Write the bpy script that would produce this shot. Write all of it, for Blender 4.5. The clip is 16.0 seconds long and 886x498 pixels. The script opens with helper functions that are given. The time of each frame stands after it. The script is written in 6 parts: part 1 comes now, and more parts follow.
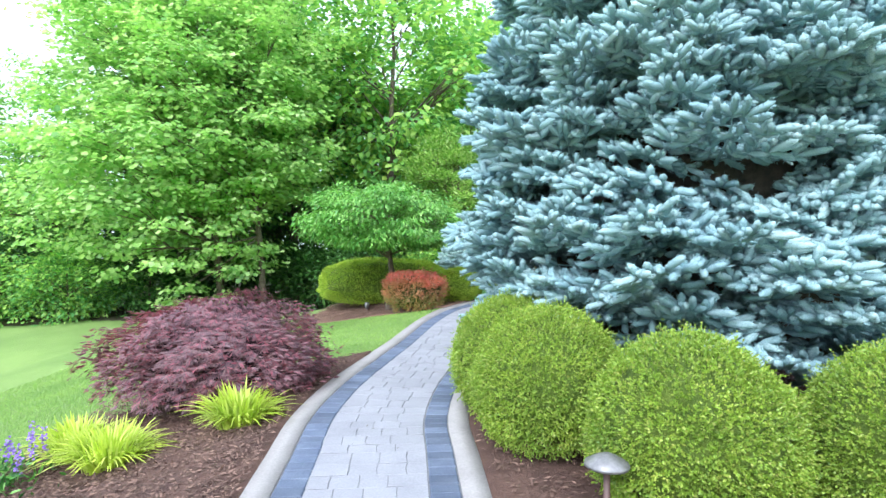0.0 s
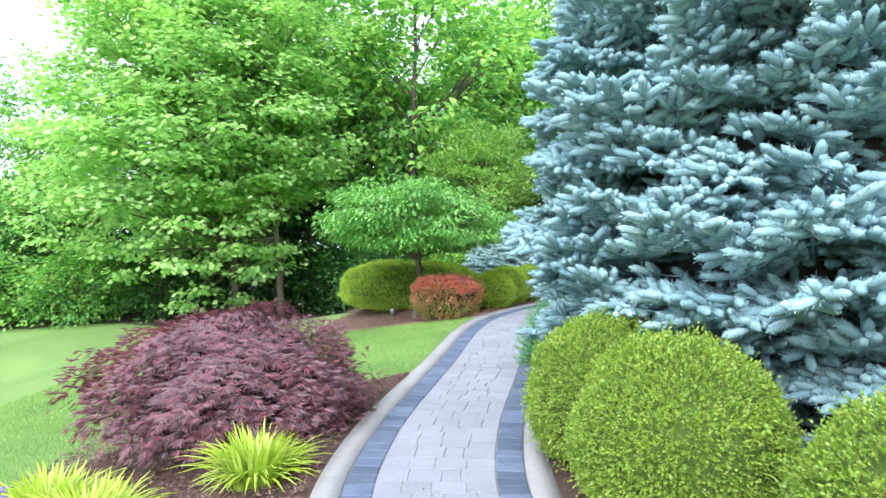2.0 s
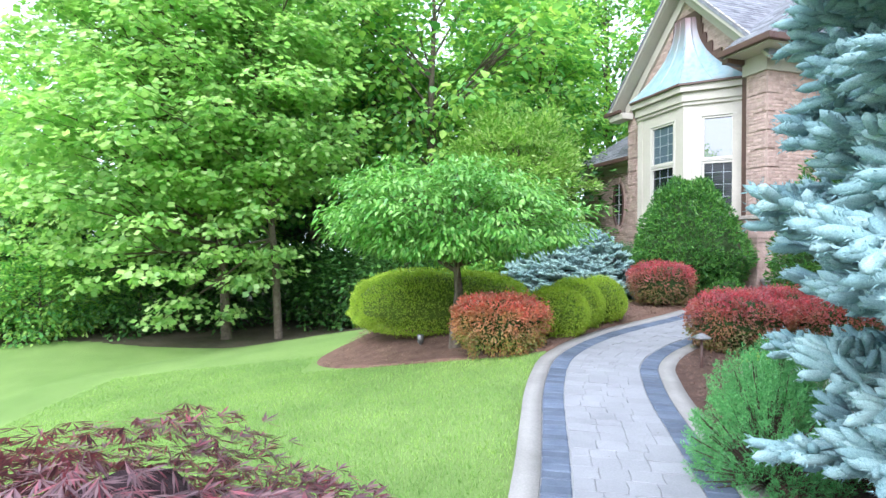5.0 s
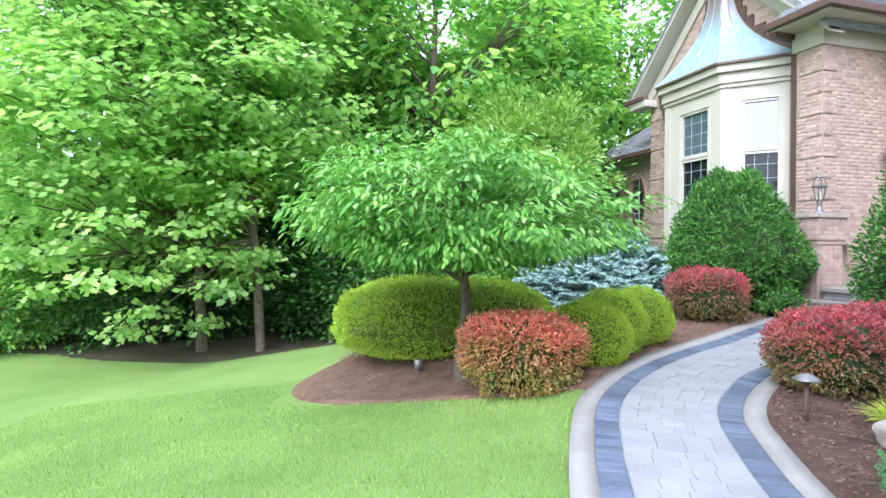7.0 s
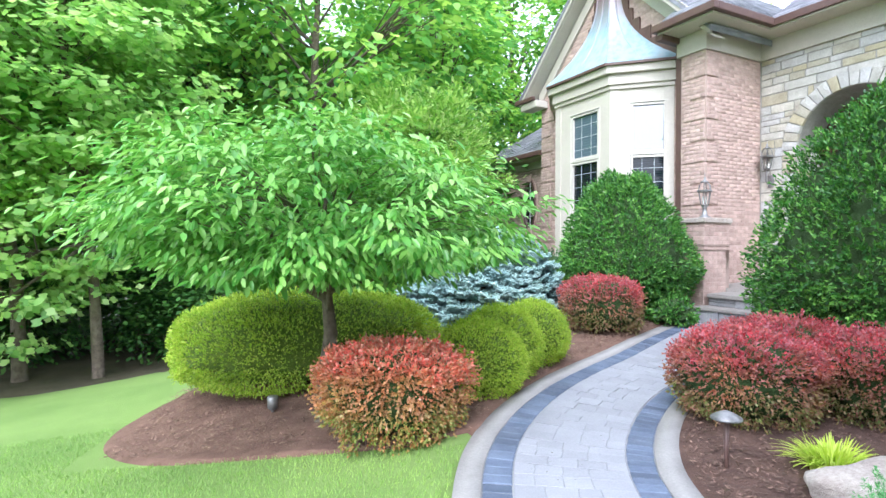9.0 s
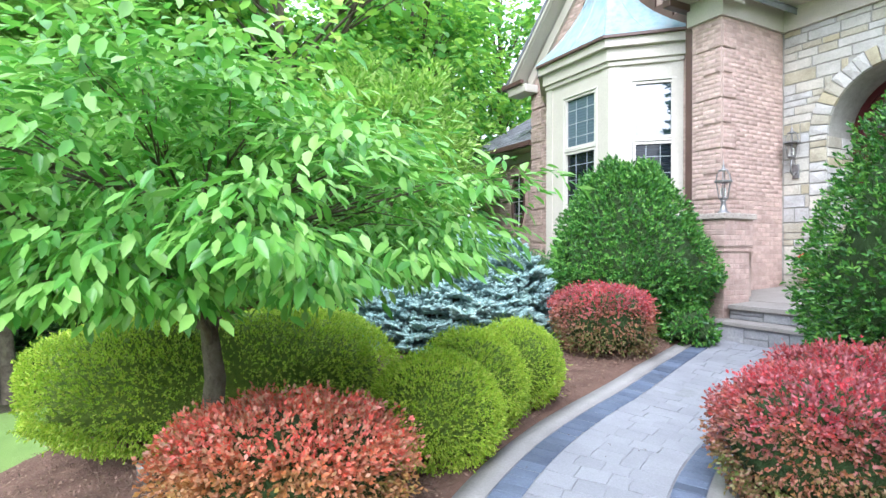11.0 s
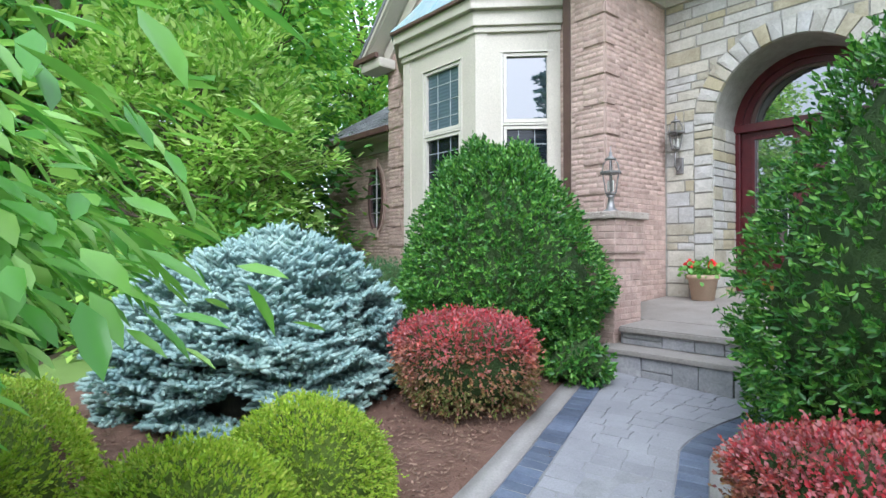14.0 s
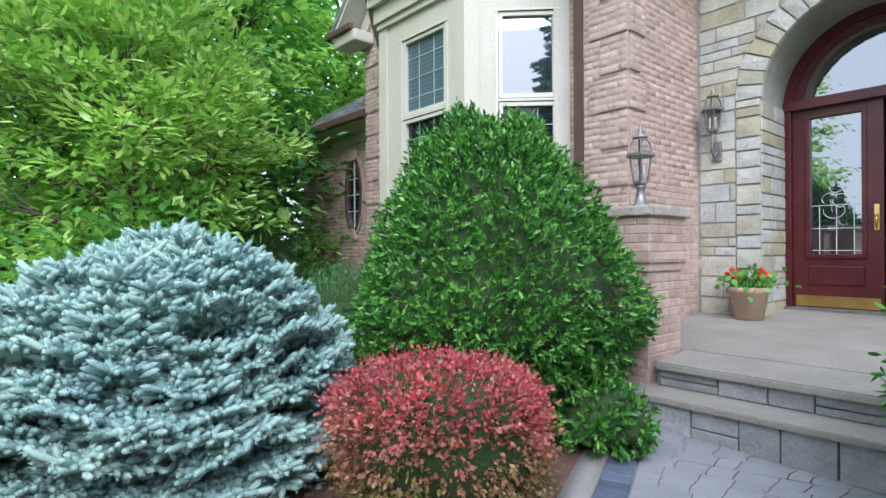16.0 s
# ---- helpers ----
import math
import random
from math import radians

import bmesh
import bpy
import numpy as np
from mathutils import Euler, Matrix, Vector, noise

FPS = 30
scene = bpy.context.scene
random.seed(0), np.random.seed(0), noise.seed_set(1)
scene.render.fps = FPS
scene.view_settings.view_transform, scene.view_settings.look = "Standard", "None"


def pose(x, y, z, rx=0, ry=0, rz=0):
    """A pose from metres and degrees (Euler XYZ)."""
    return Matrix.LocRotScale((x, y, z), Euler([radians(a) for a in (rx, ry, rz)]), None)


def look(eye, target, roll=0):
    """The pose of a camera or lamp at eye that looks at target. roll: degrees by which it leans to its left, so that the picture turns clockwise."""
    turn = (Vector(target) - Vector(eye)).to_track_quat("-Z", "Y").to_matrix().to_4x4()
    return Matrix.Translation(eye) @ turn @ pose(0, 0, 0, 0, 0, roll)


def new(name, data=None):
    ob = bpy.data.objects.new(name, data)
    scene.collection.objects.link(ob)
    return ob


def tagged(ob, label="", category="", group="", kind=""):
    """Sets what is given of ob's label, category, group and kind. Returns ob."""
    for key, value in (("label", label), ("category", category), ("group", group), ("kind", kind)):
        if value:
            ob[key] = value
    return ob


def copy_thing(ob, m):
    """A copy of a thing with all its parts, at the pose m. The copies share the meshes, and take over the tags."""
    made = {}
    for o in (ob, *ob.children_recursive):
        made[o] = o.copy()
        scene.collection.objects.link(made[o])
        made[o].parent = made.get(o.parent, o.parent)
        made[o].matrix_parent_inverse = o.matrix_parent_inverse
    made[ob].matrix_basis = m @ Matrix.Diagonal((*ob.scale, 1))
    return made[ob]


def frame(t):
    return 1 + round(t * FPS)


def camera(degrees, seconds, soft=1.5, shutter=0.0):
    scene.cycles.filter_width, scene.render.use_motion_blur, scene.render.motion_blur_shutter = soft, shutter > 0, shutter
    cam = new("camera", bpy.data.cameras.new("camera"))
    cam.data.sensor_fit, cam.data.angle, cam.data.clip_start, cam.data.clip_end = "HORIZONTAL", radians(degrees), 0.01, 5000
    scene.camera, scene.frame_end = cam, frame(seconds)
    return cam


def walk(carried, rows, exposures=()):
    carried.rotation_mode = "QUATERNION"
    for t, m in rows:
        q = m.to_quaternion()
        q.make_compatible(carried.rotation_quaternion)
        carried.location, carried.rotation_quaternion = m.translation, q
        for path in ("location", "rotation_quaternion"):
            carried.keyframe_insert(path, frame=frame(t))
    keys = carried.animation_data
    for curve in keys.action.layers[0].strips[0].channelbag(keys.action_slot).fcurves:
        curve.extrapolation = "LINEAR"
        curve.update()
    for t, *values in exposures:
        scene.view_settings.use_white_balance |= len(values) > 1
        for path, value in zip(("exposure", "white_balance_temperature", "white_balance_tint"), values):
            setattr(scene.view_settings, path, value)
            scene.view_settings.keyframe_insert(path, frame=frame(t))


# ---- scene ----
cam = camera(77.9, 16.0)
METRES, EYE, TILT, LEAN, TURN = 11.6, 1.35, 0.0, 0.0, 0.0
ROWS = [
    (0.0, 0.0, 0.0, 0.0, 0.0, -0.31, -0.06),
    (0.5, -0.0262, 0.0202, 0.0116, 0.49, -0.31, -0.11),
    (1.0, -0.0292, 0.0502, 0.0075, 0.94, -0.23, -0.25),
    (1.5, -0.0298, 0.0586, 0.0015, 1.23, -0.27, -0.22),
    (2.0, -0.0291, 0.0774, 0.0021, 1.5, -0.29, -0.22),
    (2.5, -0.0383, 0.1259, 0.0036, 1.73, -0.31, -0.17),
    (3.0, -0.0645, 0.1606, 0.0041, 1.83, -0.31, -0.21),
    (3.5, -0.0792, 0.1901, 0.0078, 1.89, -0.28, -0.27),
    (4.0, -0.0821, 0.2328, 0.0078, 1.93, -0.26, -0.25),
    (6.5, -0.0857, 0.3882, 0.0098, 2.21, -0.25, -0.33),
    (7.0, -0.0896, 0.4293, 0.0115, 2.2, -0.27, -0.38),
    (7.5, -0.0776, 0.4554, 0.0149, 1.54, -0.22, -0.41),
    (8.0, -0.07, 0.4667, 0.0163, -6.76, -0.09, -0.29),
    (10.5, -0.0446, 0.614, 0.0202, -9.18, -0.09, -0.23),
    (11.0, -0.0194, 0.6369, 0.0203, -9.34, -0.07, -0.15),
    (11.5, 0.0117, 0.6737, 0.023, -9.42, -0.08, -0.08),
    (12.0, 0.0258, 0.6976, 0.0257, -10.81, -0.08, -0.05),
    (12.5, 0.0236, 0.6976, 0.0265, -20.89, 0.02, 0.15),
    (13.0, 0.0276, 0.7131, 0.0253, -21.81, 0.03, 0.21),
    (13.5, 0.0435, 0.7552, 0.0252, -22.27, 0.02, 0.2),
    (14.0, 0.0614, 0.7932, 0.0268, -22.35, 0.06, 0.23),
    (14.5, 0.0796, 0.827, 0.0276, -22.41, 0.09, 0.28),
    (15.0, 0.0913, 0.8568, 0.0313, -22.49, 0.08, 0.31),
    (15.5, 0.0997, 0.8735, 0.0312, -22.56, 0.08, 0.32),
    (16.0, 0.1232, 0.9038, 0.0319, -22.67, 0.11, 0.3),
]
walk(cam, [(t, pose(0, 0, EYE, TILT, LEAN, TURN) @ pose(METRES * x, METRES * y, METRES * z, 90 + pitch, roll, yaw)) for t, x, y, z, yaw, pitch, roll in ROWS],
     [(0.0, 1.35, 5550, 12), (4.0, 1.4, 5550, 12), (7.0, 1.52, 5500, 14), (10.5, 1.64, 5500, 14), (11.5, 1.58, 5500, 13), (12.5, 1.28, 5500, 10), (14.0, 1.12, 5550, 11), (16.0, 1.06, 5500, 10)])

# ---- light ----
world = bpy.data.worlds.new("sky")
scene.world = world
world.use_nodes = True
wn = world.node_tree.nodes
sky = wn.new("ShaderNodeTexSky")
sky.sky_type = "NISHITA"
sky.sun_disc = False
sky.sun_elevation, sky.sun_rotation = radians(43), radians(203)
sky.air_density, sky.dust_density, sky.ozone_density = 1.0, 4.0, 1.0
haze = wn.new("ShaderNodeMixRGB")
haze.inputs[0].default_value = 0.75
haze.inputs[2].default_value = (9.0, 9.3, 9.6, 1)
world.node_tree.links.new(sky.outputs[0], haze.inputs[1])
world.node_tree.links.new(haze.outputs[0], wn["Background"].inputs[0])
wn["Background"].inputs[1].default_value = 0.12
sun_data = bpy.data.lights.new("sun", "SUN")
sun_data.energy, sun_data.angle, sun_data.color = 1.9, radians(42), (1.0, 0.97, 0.93)
sun = new("sun", sun_data)
sun.matrix_world = look((-5, -12, 12), (0, 0, 0))

# ---- materials ----
def rgb(c):
    return (c[0], c[1], c[2], 1.0)


def ramp(nt, fac, stops):
    r = nt.nodes.new("ShaderNodeValToRGB")
    el = r.color_ramp.elements
    while len(el) < len(stops):
        el.new(0.5)
    for e, (p, c) in zip(el, stops):
        e.position, e.color = p, rgb(c)
    nt.links.new(fac, r.inputs[0])
    return r.outputs[0]


def noise_tex(nt, scale, detail=4.0, rough=0.55, vec=None):
    n = nt.nodes.new("ShaderNodeTexNoise")
    n.inputs["Scale"].default_value = scale
    n.inputs["Detail"].default_value = detail
    n.inputs["Roughness"].default_value = rough
    if vec is not None:
        nt.links.new(vec, n.inputs["Vector"])
    return n.outputs["Fac"]


def mix(nt, a, b, fac, mode="MIX"):
    m = nt.nodes.new("ShaderNodeMixRGB")
    m.blend_type = mode
    for sock, v in ((m.inputs[0], fac), (m.inputs[1], a), (m.inputs[2], b)):
        if isinstance(v, (int, float)):
            sock.default_value = v
        elif isinstance(v, tuple):
            sock.default_value = rgb(v)
        else:
            nt.links.new(v, sock)
    return m.outputs[0]


def base(name, rough=0.7, metal=0.0, spec=0.5):
    m = bpy.data.materials.new(name)
    m.use_nodes = True
    b = m.node_tree.nodes["Principled BSDF"]
    b.inputs["Roughness"].default_value = rough
    b.inputs["Metallic"].default_value = metal
    b.inputs["Specular IOR Level"].default_value = spec
    geo = m.node_tree.nodes.new("ShaderNodeNewGeometry")
    return m, m.node_tree, b, geo


def bump(nt, b, height, strength=0.4, dist=0.01):
    k = nt.nodes.new("ShaderNodeBump")
    k.inputs["Strength"].default_value = strength
    k.inputs["Distance"].default_value = dist
    nt.links.new(height, k.inputs["Height"])
    nt.links.new(k.outputs[0], b.inputs["Normal"])


def surface(name, c1, c2, scale=6.0, fine=60.0, rough=0.8, bmp=0.4, dist=0.004, vary=0.0, metal=0.0, spec=0.4):
    """A mottled solid surface: two colours at a coarse scale, grain at a fine one, piece-to-piece change by vary."""
    m, nt, b, geo = base(name, rough, metal, spec)
    P = geo.outputs["Position"]
    col = ramp(nt, noise_tex(nt, scale, 5, 0.6, P), [(0.3, c1), (0.7, c2)])
    f = noise_tex(nt, fine, 4, 0.7, P)
    col = mix(nt, col, ramp(nt, f, [(0.3, (0.7, 0.7, 0.7)), (0.7, (1.15, 1.15, 1.15))]), 0.6, "MULTIPLY")
    if vary > 0:
        oi = nt.nodes.new("ShaderNodeObjectInfo")
        add = nt.nodes.new("ShaderNodeMath")
        add.operation = "ADD"
        nt.links.new(oi.outputs["Random"], add.inputs[0])
        nt.links.new(geo.outputs["Random Per Island"], add.inputs[1])
        fr = nt.nodes.new("ShaderNodeMath")
        fr.operation = "FRACT"
        nt.links.new(add.outputs[0], fr.inputs[0])
        col = mix(nt, col, ramp(nt, fr.outputs[0], [(0.0, (1 - vary, 1 - vary, 1 - vary)), (1.0, (1 + vary, 1 + vary, 1 + vary))]), 1.0, "MULTIPLY")
    nt.links.new(col, b.inputs["Base Color"])
    if bmp > 0:
        bump(nt, b, f, bmp, dist)
    return m


def leaf_mat(name, cols, rough=0.45, trans=0.35, glow=(1.05, 1.12, 0.8), top=None, patch=1.5, spec=0.45, bristle=0.0):
    """Leaves: colour by leaf and by patch, thin enough for light to pass. top: (low z, high z, colours) of new growth above."""
    m, nt, b, geo = base(name, rough, 0.0, spec)
    col = ramp(nt, geo.outputs["Random Per Island"], [(i / (len(cols) - 1), c) for i, c in enumerate(cols)])
    P = geo.outputs["Position"]
    if top:
        tc = nt.nodes.new("ShaderNodeTexCoord")
        sep = nt.nodes.new("ShaderNodeSeparateXYZ")
        nt.links.new(tc.outputs["Object"], sep.inputs[0])
        mr = nt.nodes.new("ShaderNodeMapRange")
        mr.inputs[1].default_value, mr.inputs[2].default_value = top[0], top[1]
        nt.links.new(sep.outputs[2], mr.inputs[0])
        wob = nt.nodes.new("ShaderNodeMath")
        wob.operation = "MULTIPLY_ADD"
        nt.links.new(noise_tex(nt, 5.0, 3, 0.6, P), wob.inputs[0])
        wob.inputs[1].default_value, wob.inputs[2].default_value = 1.6, -0.8
        ad = nt.nodes.new("ShaderNodeMath")
        ad.operation, ad.use_clamp = "ADD", True
        nt.links.new(mr.outputs[0], ad.inputs[0])
        nt.links.new(wob.outputs[0], ad.inputs[1])
        new_col = ramp(nt, geo.outputs["Random Per Island"], [(i / (len(top[2]) - 1), c) for i, c in enumerate(top[2])])
        col = mix(nt, col, new_col, ad.outputs[0])
    col = mix(nt, col, ramp(nt, noise_tex(nt, patch, 3, 0.6, P), [(0.3, (0.75, 0.8, 0.8)), (0.7, (1.2, 1.15, 1.05))]), 1.0, "MULTIPLY")
    if bristle > 0:
        grain = noise_tex(nt, bristle, 2, 0.8, P)
        bump(nt, b, grain, 0.45, 0.006)
        col = mix(nt, col, ramp(nt, grain, [(0.34, (0.76, 0.8, 0.83)), (0.62, (1.2, 1.18, 1.17))]), 1.0, "MULTIPLY")
    nt.links.new(col, b.inputs["Base Color"])
    tr = nt.nodes.new("ShaderNodeBsdfTranslucent")
    nt.links.new(mix(nt, col, glow, 1.0, "MULTIPLY"), tr.inputs[0])
    ms = nt.nodes.new("ShaderNodeMixShader")
    ms.inputs[0].default_value = trans
    nt.links.new(b.outputs[0], ms.inputs[1])
    nt.links.new(tr.outputs[0], ms.inputs[2])
    nt.links.new(ms.outputs[0], nt.nodes["Material Output"].inputs[0])
    return m


M_LAWN = surface("lawn_soil", (0.155, 0.25, 0.055), (0.225, 0.33, 0.085), 0.7, 90, 0.9, 0.8, 0.02)
M_GRASS = leaf_mat("grass_blades", [(0.18, 0.32, 0.08), (0.265, 0.42, 0.1), (0.36, 0.505, 0.14)], 0.5, 0.35, patch=0.7)
M_MULCH = surface("mulch_bed", (0.075, 0.04, 0.03), (0.15, 0.085, 0.06), 4, 70, 0.95, 1.0, 0.02)
M_CHIP = surface("mulch_chips", (0.09, 0.05, 0.038), (0.22, 0.14, 0.1), 25, 120, 0.9, 0.5, 0.004, 0.5)
M_CHIP2 = surface("reddish_chips", (0.14, 0.08, 0.055), (0.3, 0.2, 0.14), 25, 120, 0.9, 0.5, 0.004, 0.5)
M_PAVER = surface("grey_pavers", (0.235, 0.235, 0.25), (0.29, 0.29, 0.305), 3, 90, 0.8, 0.5, 0.003, 0.07)
M_BAND = surface("slate_blue_bricks", (0.075, 0.095, 0.14), (0.125, 0.15, 0.2), 5, 80, 0.75, 0.5, 0.003, 0.25)
M_JOINT = surface("joint_sand", (0.22, 0.22, 0.225), (0.28, 0.28, 0.285), 8, 90, 0.95, 0.5, 0.003)
M_MULCH2 = surface("reddish_mulch_bed", (0.13, 0.07, 0.048), (0.24, 0.14, 0.1), 4, 70, 0.95, 1.0, 0.02)
M_LITTER = surface("leaf_litter", (0.05, 0.045, 0.02), (0.1, 0.08, 0.045), 2, 30, 0.95, 1.0, 0.03)
M_STJOINT = surface("stone_mortar", (0.26, 0.25, 0.22), (0.36, 0.35, 0.31), 8, 90, 0.95, 0.5, 0.004)
M_KERB = surface("concrete_kerb", (0.25, 0.235, 0.22), (0.33, 0.31, 0.29), 3, 70, 0.85, 0.5, 0.004)
M_BRICK = surface("pink_beige_brick", (0.38, 0.26, 0.22), (0.5, 0.37, 0.315), 9, 45, 0.85, 0.8, 0.008, 0.16)
M_MORTAR = surface("brick_mortar", (0.38, 0.285, 0.24), (0.44, 0.335, 0.285), 9, 90, 0.9, 0.5, 0.004)


def stone_mat():
    """Split limestone: mostly grey-white, some stones buff or yellow."""
    m = surface("cream_limestone", (0.36, 0.35, 0.31), (0.5, 0.49, 0.455), 5, 35, 0.85, 0.9, 0.012, 0.12)
    nt = m.node_tree
    b = nt.nodes["Principled BSDF"]
    oi = nt.nodes.new("ShaderNodeObjectInfo")
    tint = ramp(nt, oi.outputs["Random"], [(0.0, (1.0, 1.0, 1.04)), (0.5, (1.0, 0.98, 0.95)), (0.72, (1.0, 0.94, 0.8)), (0.9, (0.98, 0.88, 0.62)), (1.0, (1.05, 1.05, 1.08))])
    old = b.inputs["Base Color"].links[0].from_socket
    nt.links.new(mix(nt, old, tint, 1.0, "MULTIPLY"), b.inputs["Base Color"])
    return m


M_STONE = stone_mat()
M_CREAM = surface("cream_paint", (0.47, 0.425, 0.355), (0.52, 0.475, 0.405), 2, 60, 0.5, 0.1, 0.001)
M_SASH = surface("pale_cream_sash_paint", (0.53, 0.49, 0.425), (0.58, 0.545, 0.48), 3, 80, 0.45, 0.05, 0.001)
M_WHITE = surface("white_frame_paint", (0.58, 0.57, 0.53), (0.64, 0.63, 0.6), 3, 80, 0.45, 0.05, 0.001)


def copper_mat():
    """Copper gone blue-green below and still brown towards its top, streaked down the slope."""
    m, nt, b, geo = base("weathered_copper", 0.45, 0.3, 0.5)
    P = geo.outputs["Position"]
    sep = nt.nodes.new("ShaderNodeSeparateXYZ")
    nt.links.new(P, sep.inputs[0])
    mr = nt.nodes.new("ShaderNodeMapRange")
    mr.inputs[1].default_value, mr.inputs[2].default_value = 5.9, 6.9
    nt.links.new(sep.outputs[2], mr.inputs[0])
    mp = nt.nodes.new("ShaderNodeMapping")
    mp.inputs["Scale"].default_value = (5, 5, 0.6)
    nt.links.new(P, mp.inputs[0])
    streak = noise_tex(nt, 1.5, 5, 0.6, mp.outputs[0])
    patina = ramp(nt, streak, [(0.3, (0.2, 0.32, 0.36)), (0.55, (0.32, 0.42, 0.45)), (0.75, (0.36, 0.34, 0.33))])
    ad = nt.nodes.new("ShaderNodeMath")
    ad.operation = "MULTIPLY_ADD"
    ad.use_clamp = True
    nt.links.new(streak, ad.inputs[0])
    ad.inputs[1].default_value = 0.6
    mn = nt.nodes.new("ShaderNodeMath")
    mn.operation = "SUBTRACT"
    nt.links.new(mr.outputs[0], mn.inputs[0])
    mn.inputs[1].default_value = 0.3
    nt.links.new(mn.outputs[0], ad.inputs[2])
    nt.links.new(mix(nt, patina, (0.19, 0.12, 0.12), ad.outputs[0]), b.inputs["Base Color"])
    return m


M_COPPER = copper_mat()
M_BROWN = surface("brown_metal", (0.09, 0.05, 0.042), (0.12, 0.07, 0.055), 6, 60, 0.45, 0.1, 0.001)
M_SLATE = surface("grey_shingles", (0.2, 0.2, 0.23), (0.32, 0.32, 0.35), 5, 60, 0.85, 0.6, 0.006, 0.25)
M_DOOR = surface("cherry_wood", (0.06, 0.01, 0.013), (0.1, 0.018, 0.02), 5, 50, 0.3, 0.1, 0.001)
M_BRASS = surface("brass", (0.65, 0.42, 0.13), (0.75, 0.52, 0.2), 6, 60, 0.25, 0.05, 0.001, 0, 1.0)
M_IRON = surface("grey_iron", (0.15, 0.15, 0.15), (0.3, 0.29, 0.28), 14, 80, 0.45, 0.3, 0.002, 0, 0.6)
M_TREAD = surface("sandstone_slab", (0.24, 0.215, 0.19), (0.31, 0.285, 0.255), 2.5, 50, 0.8, 0.5, 0.004)
M_RISER = surface("riser_stone", (0.25, 0.25, 0.26), (0.38, 0.37, 0.365), 5, 40, 0.85, 0.8, 0.008, 0.2)
M_BARK = surface("grey_bark", (0.1, 0.075, 0.055), (0.2, 0.16, 0.12), 14, 50, 0.95, 1.0, 0.02)
M_TWIG = surface("dark_twigs", (0.05, 0.035, 0.025), (0.1, 0.07, 0.05), 14, 50, 0.95, 0.4, 0.01)
# dark green of the filler cores: shade between leaves put into colour
M_CORE = surface("shrub_inner_shade", (0.03, 0.06, 0.015), (0.06, 0.11, 0.03), 12, 60, 1.0, 1.0, 0.03)
M_TERRA = surface("clay_pot", (0.5, 0.36, 0.25), (0.58, 0.43, 0.31), 5, 60, 0.8, 0.2, 0.002)
M_ROCK = surface("garden_rock", (0.34, 0.28, 0.24), (0.52, 0.46, 0.4), 5, 40, 0.9, 0.9, 0.02)
M_BOX = leaf_mat("boxwood_leaves", [(0.165, 0.275, 0.035), (0.245, 0.375, 0.04), (0.315, 0.445, 0.05), (0.37, 0.4, 0.09)], 0.45, 0.32, patch=5.0)
M_CYP = leaf_mat("cypress_sprays", [(0.2, 0.33, 0.03), (0.34, 0.5, 0.04), (0.46, 0.6, 0.055), (0.5, 0.52, 0.1)], 0.5, 0.35, patch=2.5)
M_HOLLY = leaf_mat("holly_leaves", [(0.025, 0.1, 0.022), (0.055, 0.185, 0.03), (0.1, 0.27, 0.04), (0.2, 0.4, 0.065)], 0.36, 0.18, patch=2.0, spec=0.45)
M_BARB = leaf_mat("barberry_leaves", [(0.13, 0.2, 0.04), (0.22, 0.24, 0.08), (0.3, 0.12, 0.09), (0.2, 0.25, 0.07)], 0.45, 0.25, (1.3, 0.9, 0.7),
                  (0.22, 0.66, [(0.48, 0.04, 0.06), (0.58, 0.07, 0.09), (0.44, 0.15, 0.17), (0.33, 0.1, 0.12), (0.52, 0.16, 0.19)]), 3.0)
M_ORNG = leaf_mat("orange_barberry_leaves", [(0.15, 0.24, 0.04), (0.28, 0.3, 0.08), (0.45, 0.18, 0.08), (0.22, 0.3, 0.06)], 0.45, 0.25, (1.3, 0.9, 0.6),
                  (0.22, 0.66, [(0.66, 0.09, 0.06), (0.72, 0.17, 0.14), (0.6, 0.28, 0.22), (0.42, 0.25, 0.15), (0.68, 0.11, 0.08)]), 3.0)
M_MAPLE = leaf_mat("purple_maple_leaves", [(0.11, 0.06, 0.075), (0.18, 0.1, 0.12), (0.26, 0.16, 0.17), (0.36, 0.09, 0.13)], 0.5, 0.3, (1.4, 0.8, 0.8), patch=3.0)
M_SPRUCE = leaf_mat("blue_spruce_needles", [(0.235, 0.37, 0.4), (0.325, 0.475, 0.51), (0.42, 0.565, 0.59)], 0.8, 0.2, (0.9, 1.0, 1.0), patch=1.6, spec=0.08, bristle=190)
M_PALE = leaf_mat("pale_blue_needles", [(0.235, 0.36, 0.355), (0.315, 0.45, 0.44), (0.4, 0.53, 0.515)], 0.75, 0.15, (0.9, 1.0, 1.0), patch=2.5, spec=0.1, bristle=260)
M_JUNI = leaf_mat("juniper_needles", [(0.085, 0.285, 0.09), (0.13, 0.38, 0.12), (0.19, 0.46, 0.15)], 0.55, 0.2, patch=2.5)
M_YEW = leaf_mat("yew_leaves", [(0.03, 0.1, 0.035), (0.05, 0.15, 0.05), (0.09, 0.21, 0.07)], 0.5, 0.15, patch=2.5)
M_DOG = leaf_mat("dogwood_leaves", [(0.08, 0.25, 0.04), (0.14, 0.36, 0.06), (0.23, 0.46, 0.09), (0.33, 0.54, 0.17)], 0.3, 0.36, patch=1.2)
M_TULIP = leaf_mat("tulip_tree_leaves", [(0.24, 0.44, 0.14), (0.37, 0.6, 0.18), (0.5, 0.7, 0.24), (0.64, 0.78, 0.38)], 0.4, 0.55, patch=0.6)
